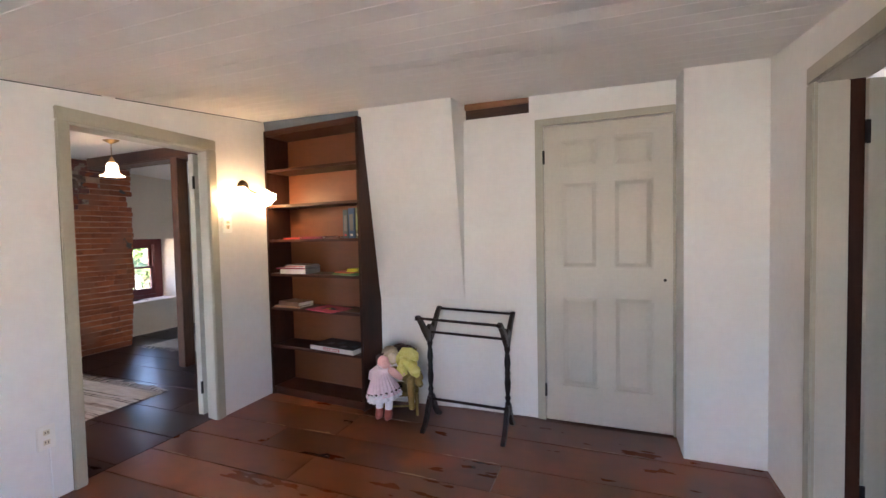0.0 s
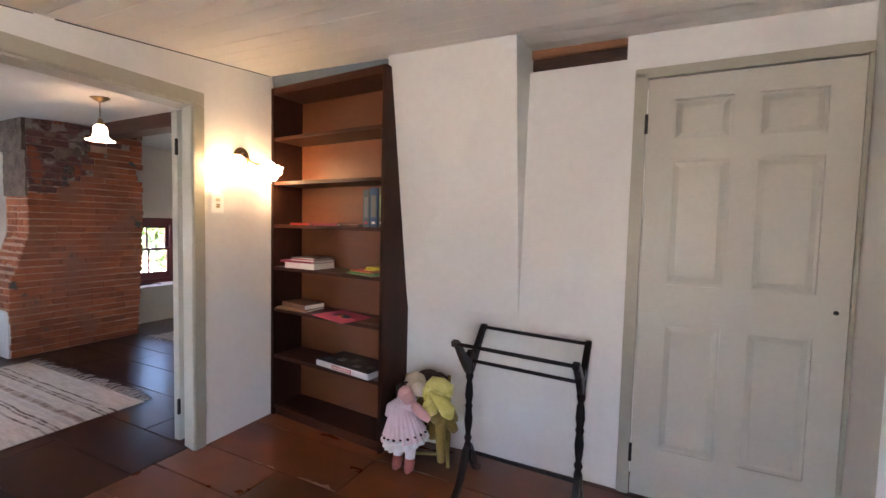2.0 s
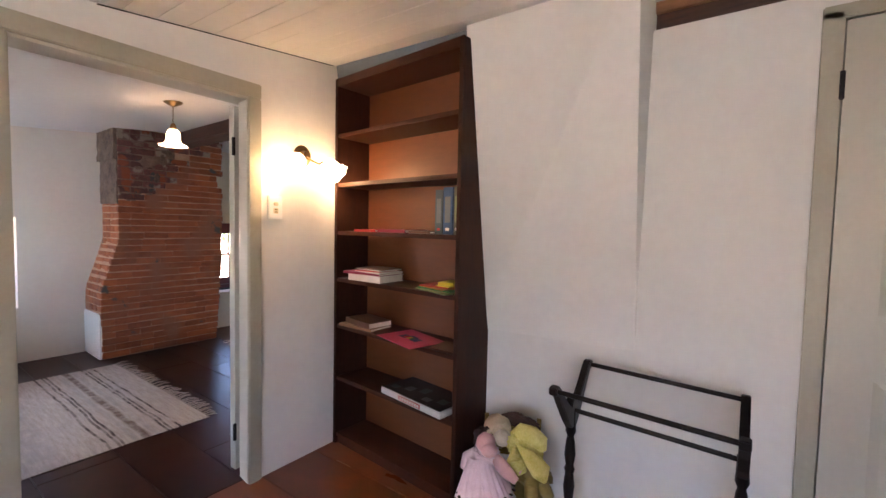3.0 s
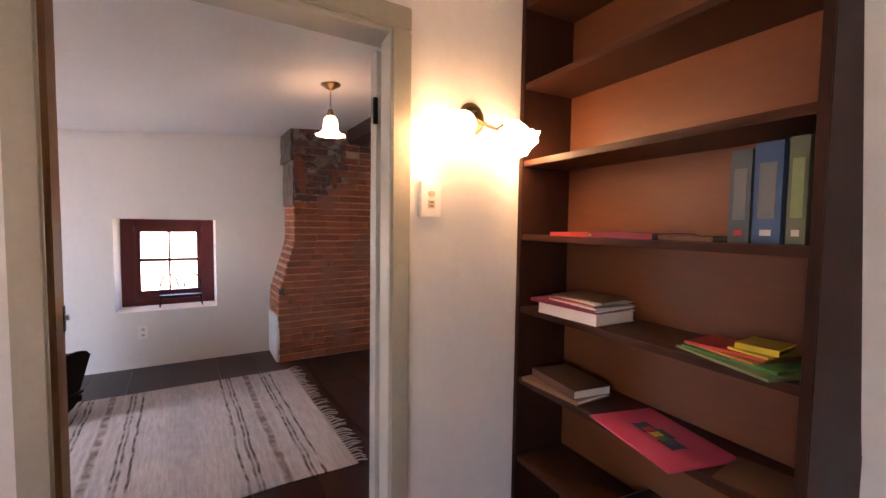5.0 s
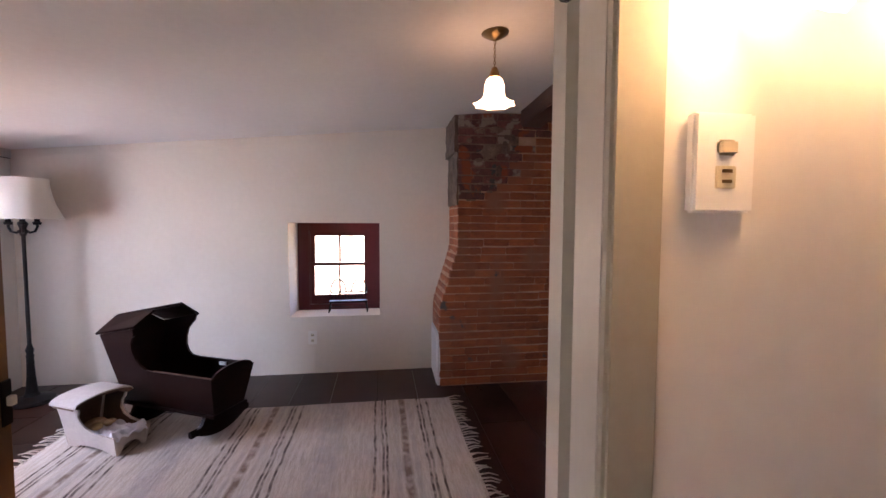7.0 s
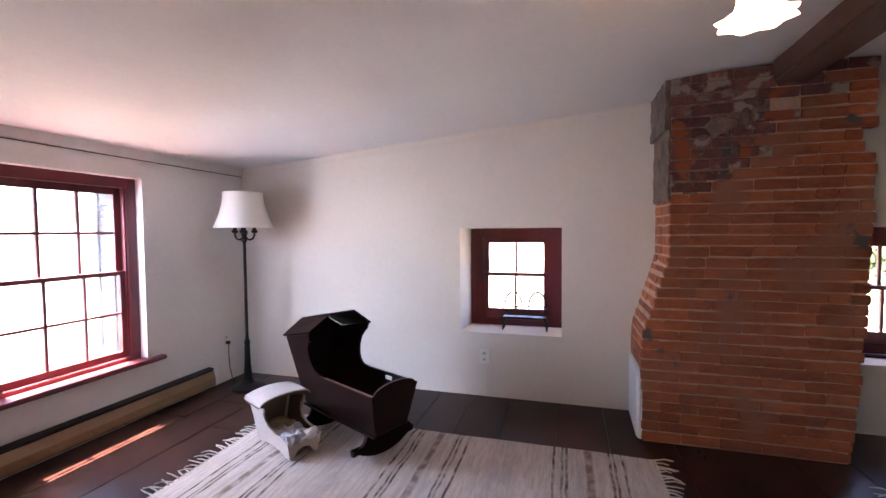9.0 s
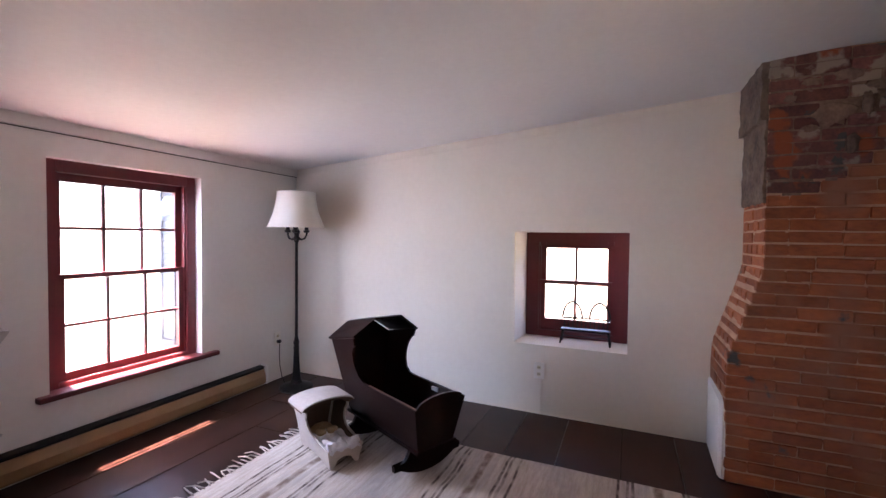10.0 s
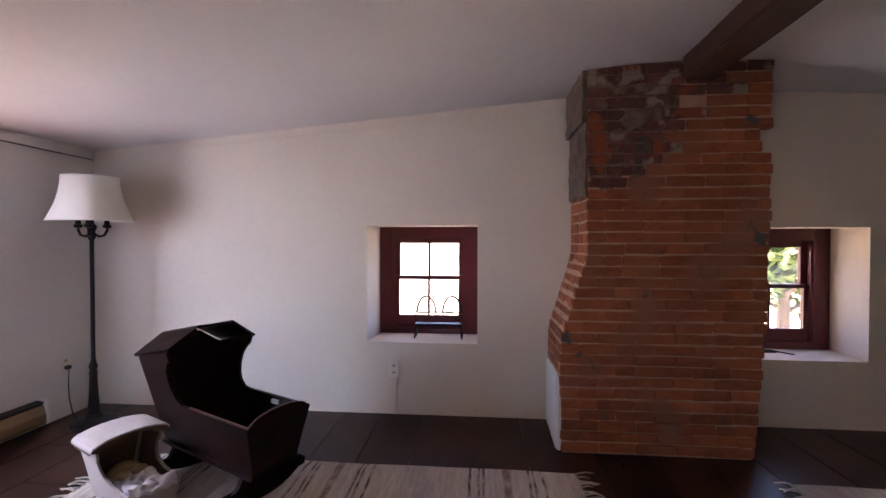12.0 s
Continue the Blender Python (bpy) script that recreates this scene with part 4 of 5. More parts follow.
va = [head.verts.new((0.07 - (z - 0.166) * 0.14, y, z)) for y, z in outline]
vb = [head.verts.new((0.084 - (z - 0.166) * 0.14, y, z)) for y, z in outline]
head.faces.new(va)
head.faces.new(vb)
for k in range(6):
    head.faces.new((va[k], va[(k + 1) % 6], vb[(k + 1) % 6], vb[k]))
part("head_board", head, CRADLE, cradle, local=True)
# hood: three roof boards with an overhang
roof = [((-0.055, 0.61), (0.08, 0.70)), ((0.08, 0.70), (0.26, 0.70)), ((0.26, 0.70), (0.395, 0.61))]
for (ya, za), (yb, zb) in roof:
    h = bmesh.new()
    low = [(-0.015, ya, za), (0.305, ya, za + 0.065), (0.305, yb, zb + 0.055), (-0.015, yb, zb)]
    n = (Vector(low[1]) - Vector(low[0])).cross(Vector(low[3]) - Vector(low[0])).normalized() * 0.013
    v0 = [h.verts.new(p) for p in low]
    v1 = [h.verts.new(Vector(p) + n) for p in low]
    h.faces.new(v0)
    h.faces.new(v1)
    for k in range(4):
        h.faces.new((v0[k], v0[(k + 1) % 4], v1[(k + 1) % 4], v1[k]))
    part("hood_board", h, CRADLE, cradle, local=True)
for x in (0.14, 0.70):
    r = bmesh.new()
    top = [(-0.05, 0.062), (-0.01, 0.08), (0.03, 0.11), (0.05, 0.15), (0.29, 0.15), (0.31, 0.11), (0.35, 0.08), (0.39, 0.062)]
    bot = [(0.17 + 0.265 * math.sin(a), 0.012 + 0.7 * (1 - math.cos(a)) * 0.265) for a in np.linspace(1.0, -1.0, 13)]
    prism(r, top + [(y, max(0.010, z)) for y, z in bot], 0, x - 0.012, x + 0.012)
    part("rocker", r, CRADLE, cradle, local=True)
part("hand_slot", boxes(((0.555, 0.312, 0.365), (0.605, 0.323, 0.385))), WHITEPL, cradle, "pale hand slot in the side board", local=True)
part("edge_band", prism(bmesh.new(), [(0.004, 0.401), (0.016, 0.401), (0.016, 0.404), (0.004, 0.404)], 0, 0.36, 0.805), POST, cradle, "worn pale top edge", local=True)

# ---- doll cradle ----
CARD = material("pale_wood", (0.45, 0.38, 0.33), (0.55, 0.48, 0.42), 0.7, 5, 40, 0.08)
INSIDE = material("brown_inside", (0.09, 0.05, 0.03), (0.15, 0.085, 0.05), 0.7)
CLOTH = material("white_cloth", (0.62, 0.62, 0.66), (0.75, 0.75, 0.78), 0.9, 12, 90, 0.3)
DC = pose(-4.755, 0.118, 0.009, 0, 0, 64) @ Matrix.Diagonal((1.06, 1.0, 0.90, 1))
doll_cradle = thing("doll_cradle", (-4.75, 0.124, 0.009), "small pale wooden hooded doll cradle with white bedding", "doll cradle", turn=(0, 0, 64))
DS = [(0.02, 0.0), (0.06, 0.0), (0.10, 0.022), (0.19, 0.03), (0.28, 0.022), (0.33, 0.0), (0.365, 0.0), (0.378, 0.12), (0.30, 0.125), (0.23, 0.137), (0.18, 0.158), (0.153, 0.195), (0.15, 0.235), (0.168, 0.262), (0.170, 0.305), (0.0, 0.305)]
DL = [(0.03, 0.03), (0.355, 0.03), (0.365, 0.112), (0.30, 0.117), (0.23, 0.128), (0.175, 0.15), (0.145, 0.19), (0.142, 0.235), (0.155, 0.265), (0.155, 0.30), (0.012, 0.30)]
# Brown sheets over the pale boards put the interior's shade into colour.
for ya, yb, sign in ((0.03, 0.0, 1), (0.20, 0.23, -1)):
    part("side_board", flared_side(bmesh.new(), DS, ya, yb, 0.0, 0.165, 0.010, sign), CARD, doll_cradle, local=True)
    part("lining", flared_side(bmesh.new(), DL, ya + sign * 0.0105, yb + sign * 0.0105, 0.0, 0.165, 0.003, sign), INSIDE, doll_cradle, "thin brown sheet shading the inside", local=True)
part("base_board", boxes(((0.03, 0.03, 0.05), (0.355, 0.20, 0.06))), INSIDE, doll_cradle, local=True)
part("foot_board", prism(bmesh.new(), [(0.03, 0.0), (0.05, 0.0), (0.075, 0.045), (0.115, 0.058), (0.155, 0.045), (0.18, 0.0), (0.20, 0.0), (0.222, 0.118), (0.165, 0.105), (0.115, 0.10), (0.065, 0.105), (0.008, 0.118)], 0, 0.356, 0.366), CARD, doll_cradle, local=True)
part("head_board", prism(bmesh.new(), [(0.03, 0.0), (0.20, 0.0), (0.25, 0.30), (0.18, 0.335), (0.05, 0.335), (-0.02, 0.30)], 0, 0.0, 0.010), CARD, doll_cradle, local=True)
part("head_lining", prism(bmesh.new(), [(0.045, 0.062), (0.185, 0.062), (0.225, 0.295), (0.17, 0.325), (0.06, 0.325), (0.005, 0.295)], 0, 0.0105, 0.014), INSIDE, doll_cradle, "thin brown sheet shading the inside", local=True)
doll_cradle.matrix_basis = DC
arc = [(0.115 - 0.160 * math.cos(a), 0.296 + 0.044 * math.sin(a)) for a in np.linspace(0.0, math.pi, 11)]
# A dark sheet under the hood shades its inside the same way.
for name, up, mat, x0, x1, lab in (("hood", 0.0, CARD, -0.012, 0.186, ""), ("hood_lining", -0.011, INSIDE, 0.012, 0.172, "thin brown sheet shading the inside")):
    h = bmesh.new()
    prism(h, [(y, z + up + 0.010) for y, z in arc] + [(y, z + up) for y, z in reversed(arc)], 0, x0, x1)
    part(name, h, mat, doll_cradle, lab, local=True)
part("hood_front", prism(bmesh.new(), [(y, z) for y, z in arc] + [(0.245, 0.288), (0.215, 0.300), (0.19, 0.318), (0.115, 0.326), (0.04, 0.318), (0.015, 0.300), (-0.015, 0.288)], 0, 0.174, 0.182), INSIDE, doll_cradle, "brown scalloped front", local=True)
bed = bmesh.new()
bmesh.ops.create_grid(bed, x_segments=36, y_segments=26, size=1)
for v in bed.verts:
    x, yv = 0.255 + v.co.x * 0.13, 0.115 + v.co.y * (0.080 + 0.018 * max(0, v.co.x))
    over = max(0.0, x - 0.345)
    z = 0.112 + 0.028 * noise.noise((x * 24, yv * 24, 2.0)) + 0.010 * noise.noise((x * 60, yv * 60, 2.0)) + 0.03 * max(0, x - 0.26) / 0.1
    v.co = Vector((x - 0.35 * over, yv, z - 1.1 * over))
ext = bmesh.ops.extrude_face_region(bed, geom=bed.faces[:])
for v in [g for g in ext["geom"] if isinstance(g, bmesh.types.BMVert)]:
    v.co.z = max(0.061, v.co.z - 0.05) if v.co.x < 0.345 else v.co.z - 0.012
solid_bed = tagged(new("bedding", finish(bed, "bedding", CLOTH, True)), "crumpled white cloth in the doll cradle", "bedding")
solid_bed.matrix_basis = DC
PATCH = material("patch_quilt", (0.30, 0.18, 0.08), (0.45, 0.36, 0.24), 0.9, 18, 60, 0.3)
pil = bmesh.new()
ball(pil, (0.09, 0.115, 0.105), (0.05, 0.070, 0.045))
ball(pil, (0.155, 0.08, 0.125), (0.032, 0.03, 0.025))
ball(pil, (0.155, 0.15, 0.12), (0.03, 0.038, 0.022))
ob = solid("cradle_pillow", pil, PATCH, "small brown and cream patched pillow in the doll cradle", "pillow", smooth=True)
ob.matrix_basis = DC

# ---- floor lamp ----
LX, LY = -5.495, -0.563
lamp = thing("floor_lamp", (LX, LY, 0), "black iron floor lamp with a cream bell shade", "floor lamp")
part("base", lathe(bmesh.new(), [(0.0, 0.001), (0.125, 0.001), (0.135, 0.015), (0.13, 0.03), (0.09, 0.042), (0.05, 0.055), (0.04, 0.075), (0.0, 0.08)], (LX, LY, 0), 28), IRON, lamp, smooth=True)
part("pole", lathe(bmesh.new(), [(0.0, 0.07), (0.038, 0.075), (0.032, 0.12), (0.025, 0.20), (0.021, 0.33), (0.024, 0.345), (0.018, 0.36), (0.025, 0.385), (0.017, 0.41), (0.0125, 0.43), (0.0115, 0.8), (0.0115, 1.20), (0.02, 1.215), (0.028, 1.235), (0.018, 1.255), (0.03, 1.29), (0.015, 1.31), (0.008, 1.40), (0.006, 1.60), (0.0, 1.601)], (LX, LY, 0), 16), IRON, lamp, smooth=True)
for k in range(3):
    a = radians(35 + 120 * k)
    c, s = math.cos(a), math.sin(a)
    arm = bmesh.new()
    tube(arm, [(LX + r * c, LY + r * s, z) for r, z in ((0.015, 1.245), (0.04, 1.225), (0.07, 1.235), (0.085, 1.265), (0.085, 1.285))], 0.008, 8)
    lathe(arm, [(0.0, 1.28), (0.022, 1.283), (0.026, 1.30), (0.016, 1.305), (0.015, 1.33), (0.0, 1.331)], (LX + 0.085 * c, LY + 0.085 * s, 0), 12)
    part("candle_arm", arm, IRON, lamp, smooth=True)
prof = [(0.222, 1.325), (0.205, 1.37), (0.18, 1.43), (0.162, 1.50), (0.152, 1.56), (0.150, 1.605)]
sh = bmesh.new()
lathe(sh, prof + [(r - 0.004, z) for r, z in reversed(prof)] + [prof[0]], (LX, LY, 0), 40, ripple=lambda a, z: 0.0)
part("shade", sh, SHADE, lamp, "cream fabric bell shade", smooth=True)
for z, r in ((1.327, 0.2235), (1.603, 0.1515)):
    part("shade_piping", lathe(bmesh.new(), [(r - 0.002, z - 0.005), (r + 0.002, z - 0.004), (r + 0.002, z + 0.004), (r - 0.002, z + 0.005)], (LX, LY, 0), 40, ripple=lambda a, zz: 0.0), SHADE, lamp)


# ---- outlets, switch and cord ----
IVORYPL = material("almond_plastic", (0.78, 0.74, 0.66), (0.84, 0.80, 0.72), 0.35, 8, 60, 0.0)


def plate(name, m, label, rocker):
    """A wall plate in the xz plane, facing +y."""
    t = thing(name, (0, 0, 0), label, "switch" if rocker else "outlet")
    t.matrix_basis = m
    part("plate", boxes(((-0.037, 0, -0.058), (0.037, 0.0105, 0.058)), bevel=0.003), WHITEPL if rocker else IVORYPL, t, local=True)
    if rocker:
        part("toggle", boxes(((-0.012, 0.008, 0.008), (0.012, 0.014, 0.026)), bevel=0.003), IVORY, t, "ivory toggle", local=True)
        part("socket", boxes(((-0.012, 0.008, -0.03), (0.012, 0.0118, -0.004)), bevel=0.001), IVORY, t, "ivory toggle", local=True)
        for z in (-0.010, -0.022):
            part("slot", boxes(((-0.006, 0.0122, z - 0.002), (0.006, 0.0126, z + 0.002))), BRASS, t, local=True)
    else:
        for z in (0.024, -0.024):
            s = part("socket", boxes(((-0.015, 0.008, z - 0.014), (0.015, 0.012, z + 0.014)), bevel=0.003), IVORY, t, local=True)
            part("slot", boxes(((-0.007, 0.0122, z - 0.006), (-0.004, 0.0126, z + 0.006)), ((0.004, 0.0122, z - 0.006), (0.007, 0.0126, z + 0.006))), SLOT, s, local=True)
    return t


plate("light_switch", pose(XP + 0.001, 2.326, 1.372, 0, 0, -90) @ Matrix.Diagonal((1.08, 1.7, 1.0, 1)), "white wall plate with ivory toggles under the sconce", True)
plate("outlet", pose(XP + 0.001, 1.222, 0.326, 0, 0, -90), "white double outlet on the partition wall", False)
plate("outlet", pose(XW + 0.002, 1.347, 0.315, 0, 0, -90), "white double outlet below the small window", False)
plate("outlet", pose(-5.60, YS + 0.001, 0.36, 0, 0, 0), "white outlet with a plug beside the floor lamp", False)
plug = bmesh.new()
box(plug, (-5.618, YS + 0.012, 0.325), (-5.585, YS + 0.04, 0.35), 0.004)
tube(plug, [(-5.60, YS + 0.035, 0.33), (-5.57, YS + 0.06, 0.25), (-5.555, YS + 0.08, 0.15), (-5.54, YS + 0.12, 0.05), (-5.52, YS + 0.18, 0.008), (-5.50, LY - 0.12, 0.006)], 0.004, 6)
solid("lamp_cord", plug, SLOT, "dark plug and cord running to the floor lamp", "cord")
cord = tube(bmesh.new(), [(XP + 0.004, 1.235, 0.27), (XP + 0.004, 1.237, 0.12), (XP + 0.006, 1.24, 0.01)], 0.004, 6)
solid("hanging_cable", cord, WHITEPL, "white cable hanging down the wall to the floor", "cable")
solid("outlet_conduit", boxes(((XW, 1.352, 0.0), (XW + 0.006, 1.364, 0.26)), bevel=0.001), CREAM, "cream-painted cable strip down the wall to the floor", "conduit")


# ---- lamps ----
def tulip(bm, place, tilt, turn, scale=1.0, prof=None):
    """A scalloped glass shade opening downward from its neck at place."""
    prof = prof or [(0.016, 0.0), (0.034, -0.010), (0.046, -0.032), (0.050, -0.055), (0.050, -0.075), (0.056, -0.092), (0.068, -0.104)]
    rows = [(r * scale, z * scale) for r, z in prof]
    rim = rows[-1][1]
    m = Matrix.Translation(place) @ Euler((radians(tilt), 0, radians(turn))).to_matrix().to_4x4()
    lathe(bm, rows, (0, 0, 0), 32, m, ripple=lambda a, z: 0.10 * (z / rim) ** 3 * math.cos(8 * a))
    lathe(bm, [(r - 0.002, z) for r, z in rows], (0, 0, 0), 32, m, ripple=lambda a, z: 0.10 * (z / rim) ** 3 * math.cos(8 * a))
    return bm


sconce = thing("wall_sconce", (XP, 2.49, 1.65), "lit brass double wall sconce with white tulip shades", "wall lamp")
part("backplate", lathe(bmesh.new(), [(0.0, 0.0), (0.052, 0.0), (0.055, 0.006), (0.045, 0.012), (0.042, 0.018), (0.025, 0.022), (0.018, 0.04), (0.0, 0.042)], (0, 0, 0), 24, m=pose(XP, 2.49, 1.655, 0, 90, 0)), BRASS, sconce, smooth=True)
for s in (-1, 1):
    part("arm", tube(bmesh.new(), [(XP + 0.035, 2.49, 1.65), (XP + 0.06, 2.49 + s * 0.03, 1.625), (XP + 0.085, 2.49 + s * 0.05, 1.612), (XP + 0.10, 2.49 + s * 0.068, 1.626)], 0.006, 8), BRASS, sconce, smooth=True)
    part("shade", tulip(bmesh.new(), (XP + 0.10, 2.49 + s * 0.068, 1.626), s * 56, 0, 1.0), GLASS_LAMP, sconce, "glowing white scalloped glass", smooth=True)
    part("bulb", ball(bmesh.new(), (XP + 0.10, 2.49 + s * 0.120, 1.594), (0.024, 0.024, 0.03)), BULB, sconce, "lit bulb", smooth=True)

PX, PY = -3.958, 2.43
pendant = thing("pendant_lamp", (PX, PY, 2.13), "lit brass pendant lamp with a scalloped white shade", "ceiling lamp")
part("canopy", lathe(bmesh.new(), [(0.0, 2.10), (0.012, 2.103), (0.03, 2.112), (0.058, 2.128), (0.062, 2.136), (0.055, 2.15), (0.0, 2.152)], (PX, PY, 0), 24), BRASS, pendant, smooth=True)
chain = bmesh.new()
for k in range(9):
    z = 2.10 - k * 0.0145
    pts = [(0.0045 * math.cos(a), 0.0, 0.009 * math.sin(a)) for a in np.linspace(0, 2 * math.pi, 9)]
    tube(chain, [(PX + (p[0] if k % 2 else 0), PY + (0 if k % 2 else p[0]), z - 0.007 + p[2]) for p in pts], 0.0016, 5)
part("chain", chain, BRASS, pendant)
part("fitter", lathe(bmesh.new(), [(0.0, 1.99), (0.012, 1.985), (0.02, 1.965), (0.026, 1.945), (0.02, 1.94), (0.0, 1.939)], (PX, PY, 0), 16), BRASS, pendant, smooth=True)
part("shade", tulip(bmesh.new(), (PX, PY, 1.945), 0, 0, 1.14, [(0.016, 0.0), (0.030, -0.010), (0.038, -0.032), (0.039, -0.06), (0.043, -0.08), (0.060, -0.096), (0.078, -0.104)]), GLASS_PEND, pendant, "glowing white scalloped glass", smooth=True)
part("bulb", ball(bmesh.new(), (PX, PY, 1.885), (0.022, 0.022, 0.03)), BULB_PEND, pendant, "lit bulb", smooth=True)

# ---- quilt rack ----
rack = thing("quilt_rack", (-0.85, 2.625, 0), "dark turned-wood quilt rack standing before the wall", "quilt rack")
RL, RR = -1.115, -0.59
for x, tip in ((RL, 0.748), (RR, 0.732)):
    post = bmesh.new()
    turned = [(0.0, 0.13), (0.017, 0.13), (0.017, 0.20), (0.012, 0.215), (0.018, 0.235), (0.011, 0.255), (0.016, 0.29), (0.019, 0.33), (0.014, 0.38), (0.018, 0.395), (0.013, 0.41), (0.019, 0.45), (0.015, 0.50), (0.011, 0.52), (0.018, 0.54), (0.016, 0.57), (0.016, 0.62), (0.0, 0.625)]
    lathe(post, [(r * 1.08, z) for r, z in turned], (x, 2.625, 0), 14)
    part("post", post, BLACKWOOD, rack, smooth=True)
    yoke = bmesh.new()
    outline = [(2.60, 0.56), (2.65, 0.56), (2.69, 0.60), (2.74, 0.66), (2.795, tip - 0.02), (2.825, tip - 0.012), (2.828, tip + 0.014), (2.80, tip + 0.018), (2.775, tip), (2.71, 0.685), (2.66, 0.645), (2.648, 0.665), (2.625, 0.675), (2.602, 0.665), (2.59, 0.645), (2.54, 0.685), (2.475, tip), (2.45, tip + 0.018), (2.422, tip + 0.014), (2.425, tip - 0.012), (2.455, tip - 0.02), (2.51, 0.66), (2.56, 0.60)]
    prism(yoke, outline, 0, x - 0.014, x + 0.014, 0.003)
    part("yoke", yoke, BLACKWOOD, rack)
    for s in (-1, 1):
        leg = bmesh.new()
        shape = [(0.0, 0.20), (0.03, 0.195), (0.055, 0.16), (0.085, 0.10), (0.12, 0.045), (0.16, 0.02), (0.165, 0.0), (0.13, 0.0), (0.098, 0.02), (0.06, 0.07), (0.03, 0.115), (0.0, 0.13)]
        prism(leg, [(2.625 + s * a, b) for a, b in shape], 0, x - 0.014, x + 0.014, 0.003)
        part("leg", leg, BLACKWOOD, rack)
for y, za, zb, r in ((2.81, 0.748, 0.732, 0.0085), (2.44, 0.748, 0.732, 0.0085), (2.625, 0.622, 0.606, 0.0085), (2.625, 0.168, 0.160, 0.0095)):
    part("rail", tube(bmesh.new(), [(RL, y, za), (RR, y, zb)], r, 10), BLACKWOOD, rack, smooth=True)

# ---- child's chair and the two dolls ----
OLIVE = material("mustard_paint", (0.22, 0.15, 0.03), (0.32, 0.23, 0.06), 0.5)
chair = thing("doll_chair", (-1.41, 2.74, 0), "small mustard-painted wooden child's chair", "chair")
part("seat", boxes(((-1.55, 2.63, 0.155), (-1.27, 2.86, 0.172)), bevel=0.004), OLIVE, chair)
for x in (-1.53, -1.29):
    for y in (2.65, 2.84):
        part("leg", tube(bmesh.new(), [(x, y, 0.155), (x + (0.008 if x > -1.42 else -0.008), y, 0.0)], [0.012, 0.010], 8), OLIVE, chair)
    part("back_post", tube(bmesh.new(), [(x, 2.845, 0.17), (x, 2.862, 0.42)], [0.011, 0.010], 8), OLIVE, chair)
for z in (0.24, 0.34):
    part("back_slat", boxes(((-1.53, 2.848, z), (-1.29, 2.858, z + 0.05)), bevel=0.003), OLIVE, chair)
for y in (2.65, 2.84):
    part("stretcher", tube(bmesh.new(), [(-1.53, y, 0.07), (-1.29, y, 0.07)], 0.007, 6), OLIVE, chair)

chair.matrix_basis = pose(-1.41, 2.735, 0, 0, 0, 24)

PINK = material("pink_gingham", (0.70, 0.52, 0.57), (0.82, 0.66, 0.70), 0.9, 30, 160, 0.3)
SKIN = material("doll_cloth", (0.66, 0.36, 0.34), (0.76, 0.46, 0.44), 0.85, 12, 90, 0.2)
YELLOW = material("yellow_cloth", (0.52, 0.45, 0.07), (0.80, 0.72, 0.28), 0.9, 22, 120, 0.6)
HAIR = material("brown_yarn", (0.03, 0.015, 0.012), (0.07, 0.035, 0.025), 0.9, 20, 120, 0.6)
STRAW = material("cream_bonnet", (0.48, 0.38, 0.24), (0.60, 0.50, 0.34), 0.9, 16, 120, 0.4)
CREAMFACE = material("cream_cloth", (0.55, 0.45, 0.33), (0.64, 0.54, 0.42), 0.9, 16, 120, 0.3)
SHOE = material("rust_shoe", (0.34, 0.10, 0.08), (0.42, 0.14, 0.11), 0.8)
WHITEC = material("white_cotton", (0.66, 0.63, 0.66), (0.76, 0.73, 0.76), 0.9, 14, 120, 0.3)


def doll(name, shapes, label):
    """A soft doll as one mesh: each shape is a function that adds to the mesh, and its material."""
    bm = bmesh.new()
    mats = []
    for make, mat in shapes:
        before = set(bm.faces)
        make(bm)
        if mat not in mats:
            mats.append(mat)
        for f in bm.faces:
            if f not in before:
                f.material_index = mats.index(mat)
    me = finish(bm, name, mats[0], True)
    for mat in mats[1:]:
        me.materials.append(mat)
    return tagged(new(name, me), label, "doll", "dolls on the small chair")


def skirt_shape(place, r0, r1, h, seed, pleats=22, tilt=0.0):
    """A pleated cloth cone, tilted in the xz plane."""
    m = Matrix.Translation(place) @ Euler((0, radians(-tilt), 0)).to_matrix().to_4x4()

    def make(bm):
        prof = [(r0, h), (r0 * 1.18, h * 0.8), (r0 + (r1 - r0) * 0.5, h * 0.48), (r0 + (r1 - r0) * 0.8, h * 0.2), (r1, 0.0), (r1 * 0.95, 0.003), (r0 * 0.9, h * 0.8)]
        lathe(bm, prof, (0, 0, 0), 88, m, ripple=lambda a, z: 0.05 * math.cos(pleats * a + seed) * (1 - 0.7 * z / h) + 0.06 * math.cos(3 * a + 2 * seed) * (1 - z / h))
    return make


DX, DY = -1.448, 2.585


def stitches(bm):
    for k in range(20):
        a = 2 * math.pi * k / 20
        x, y = 0.116 * math.cos(a), 0.116 * math.sin(a)
        ball(bm, (DX + x, DY + y, 0.205 + 0.19 * x), (0.009, 0.006, 0.004 + 0.003 * (k % 2)), steps=6)


def limb(points, radii, sides=12):
    return lambda bm: tube(bm, points, radii, sides)


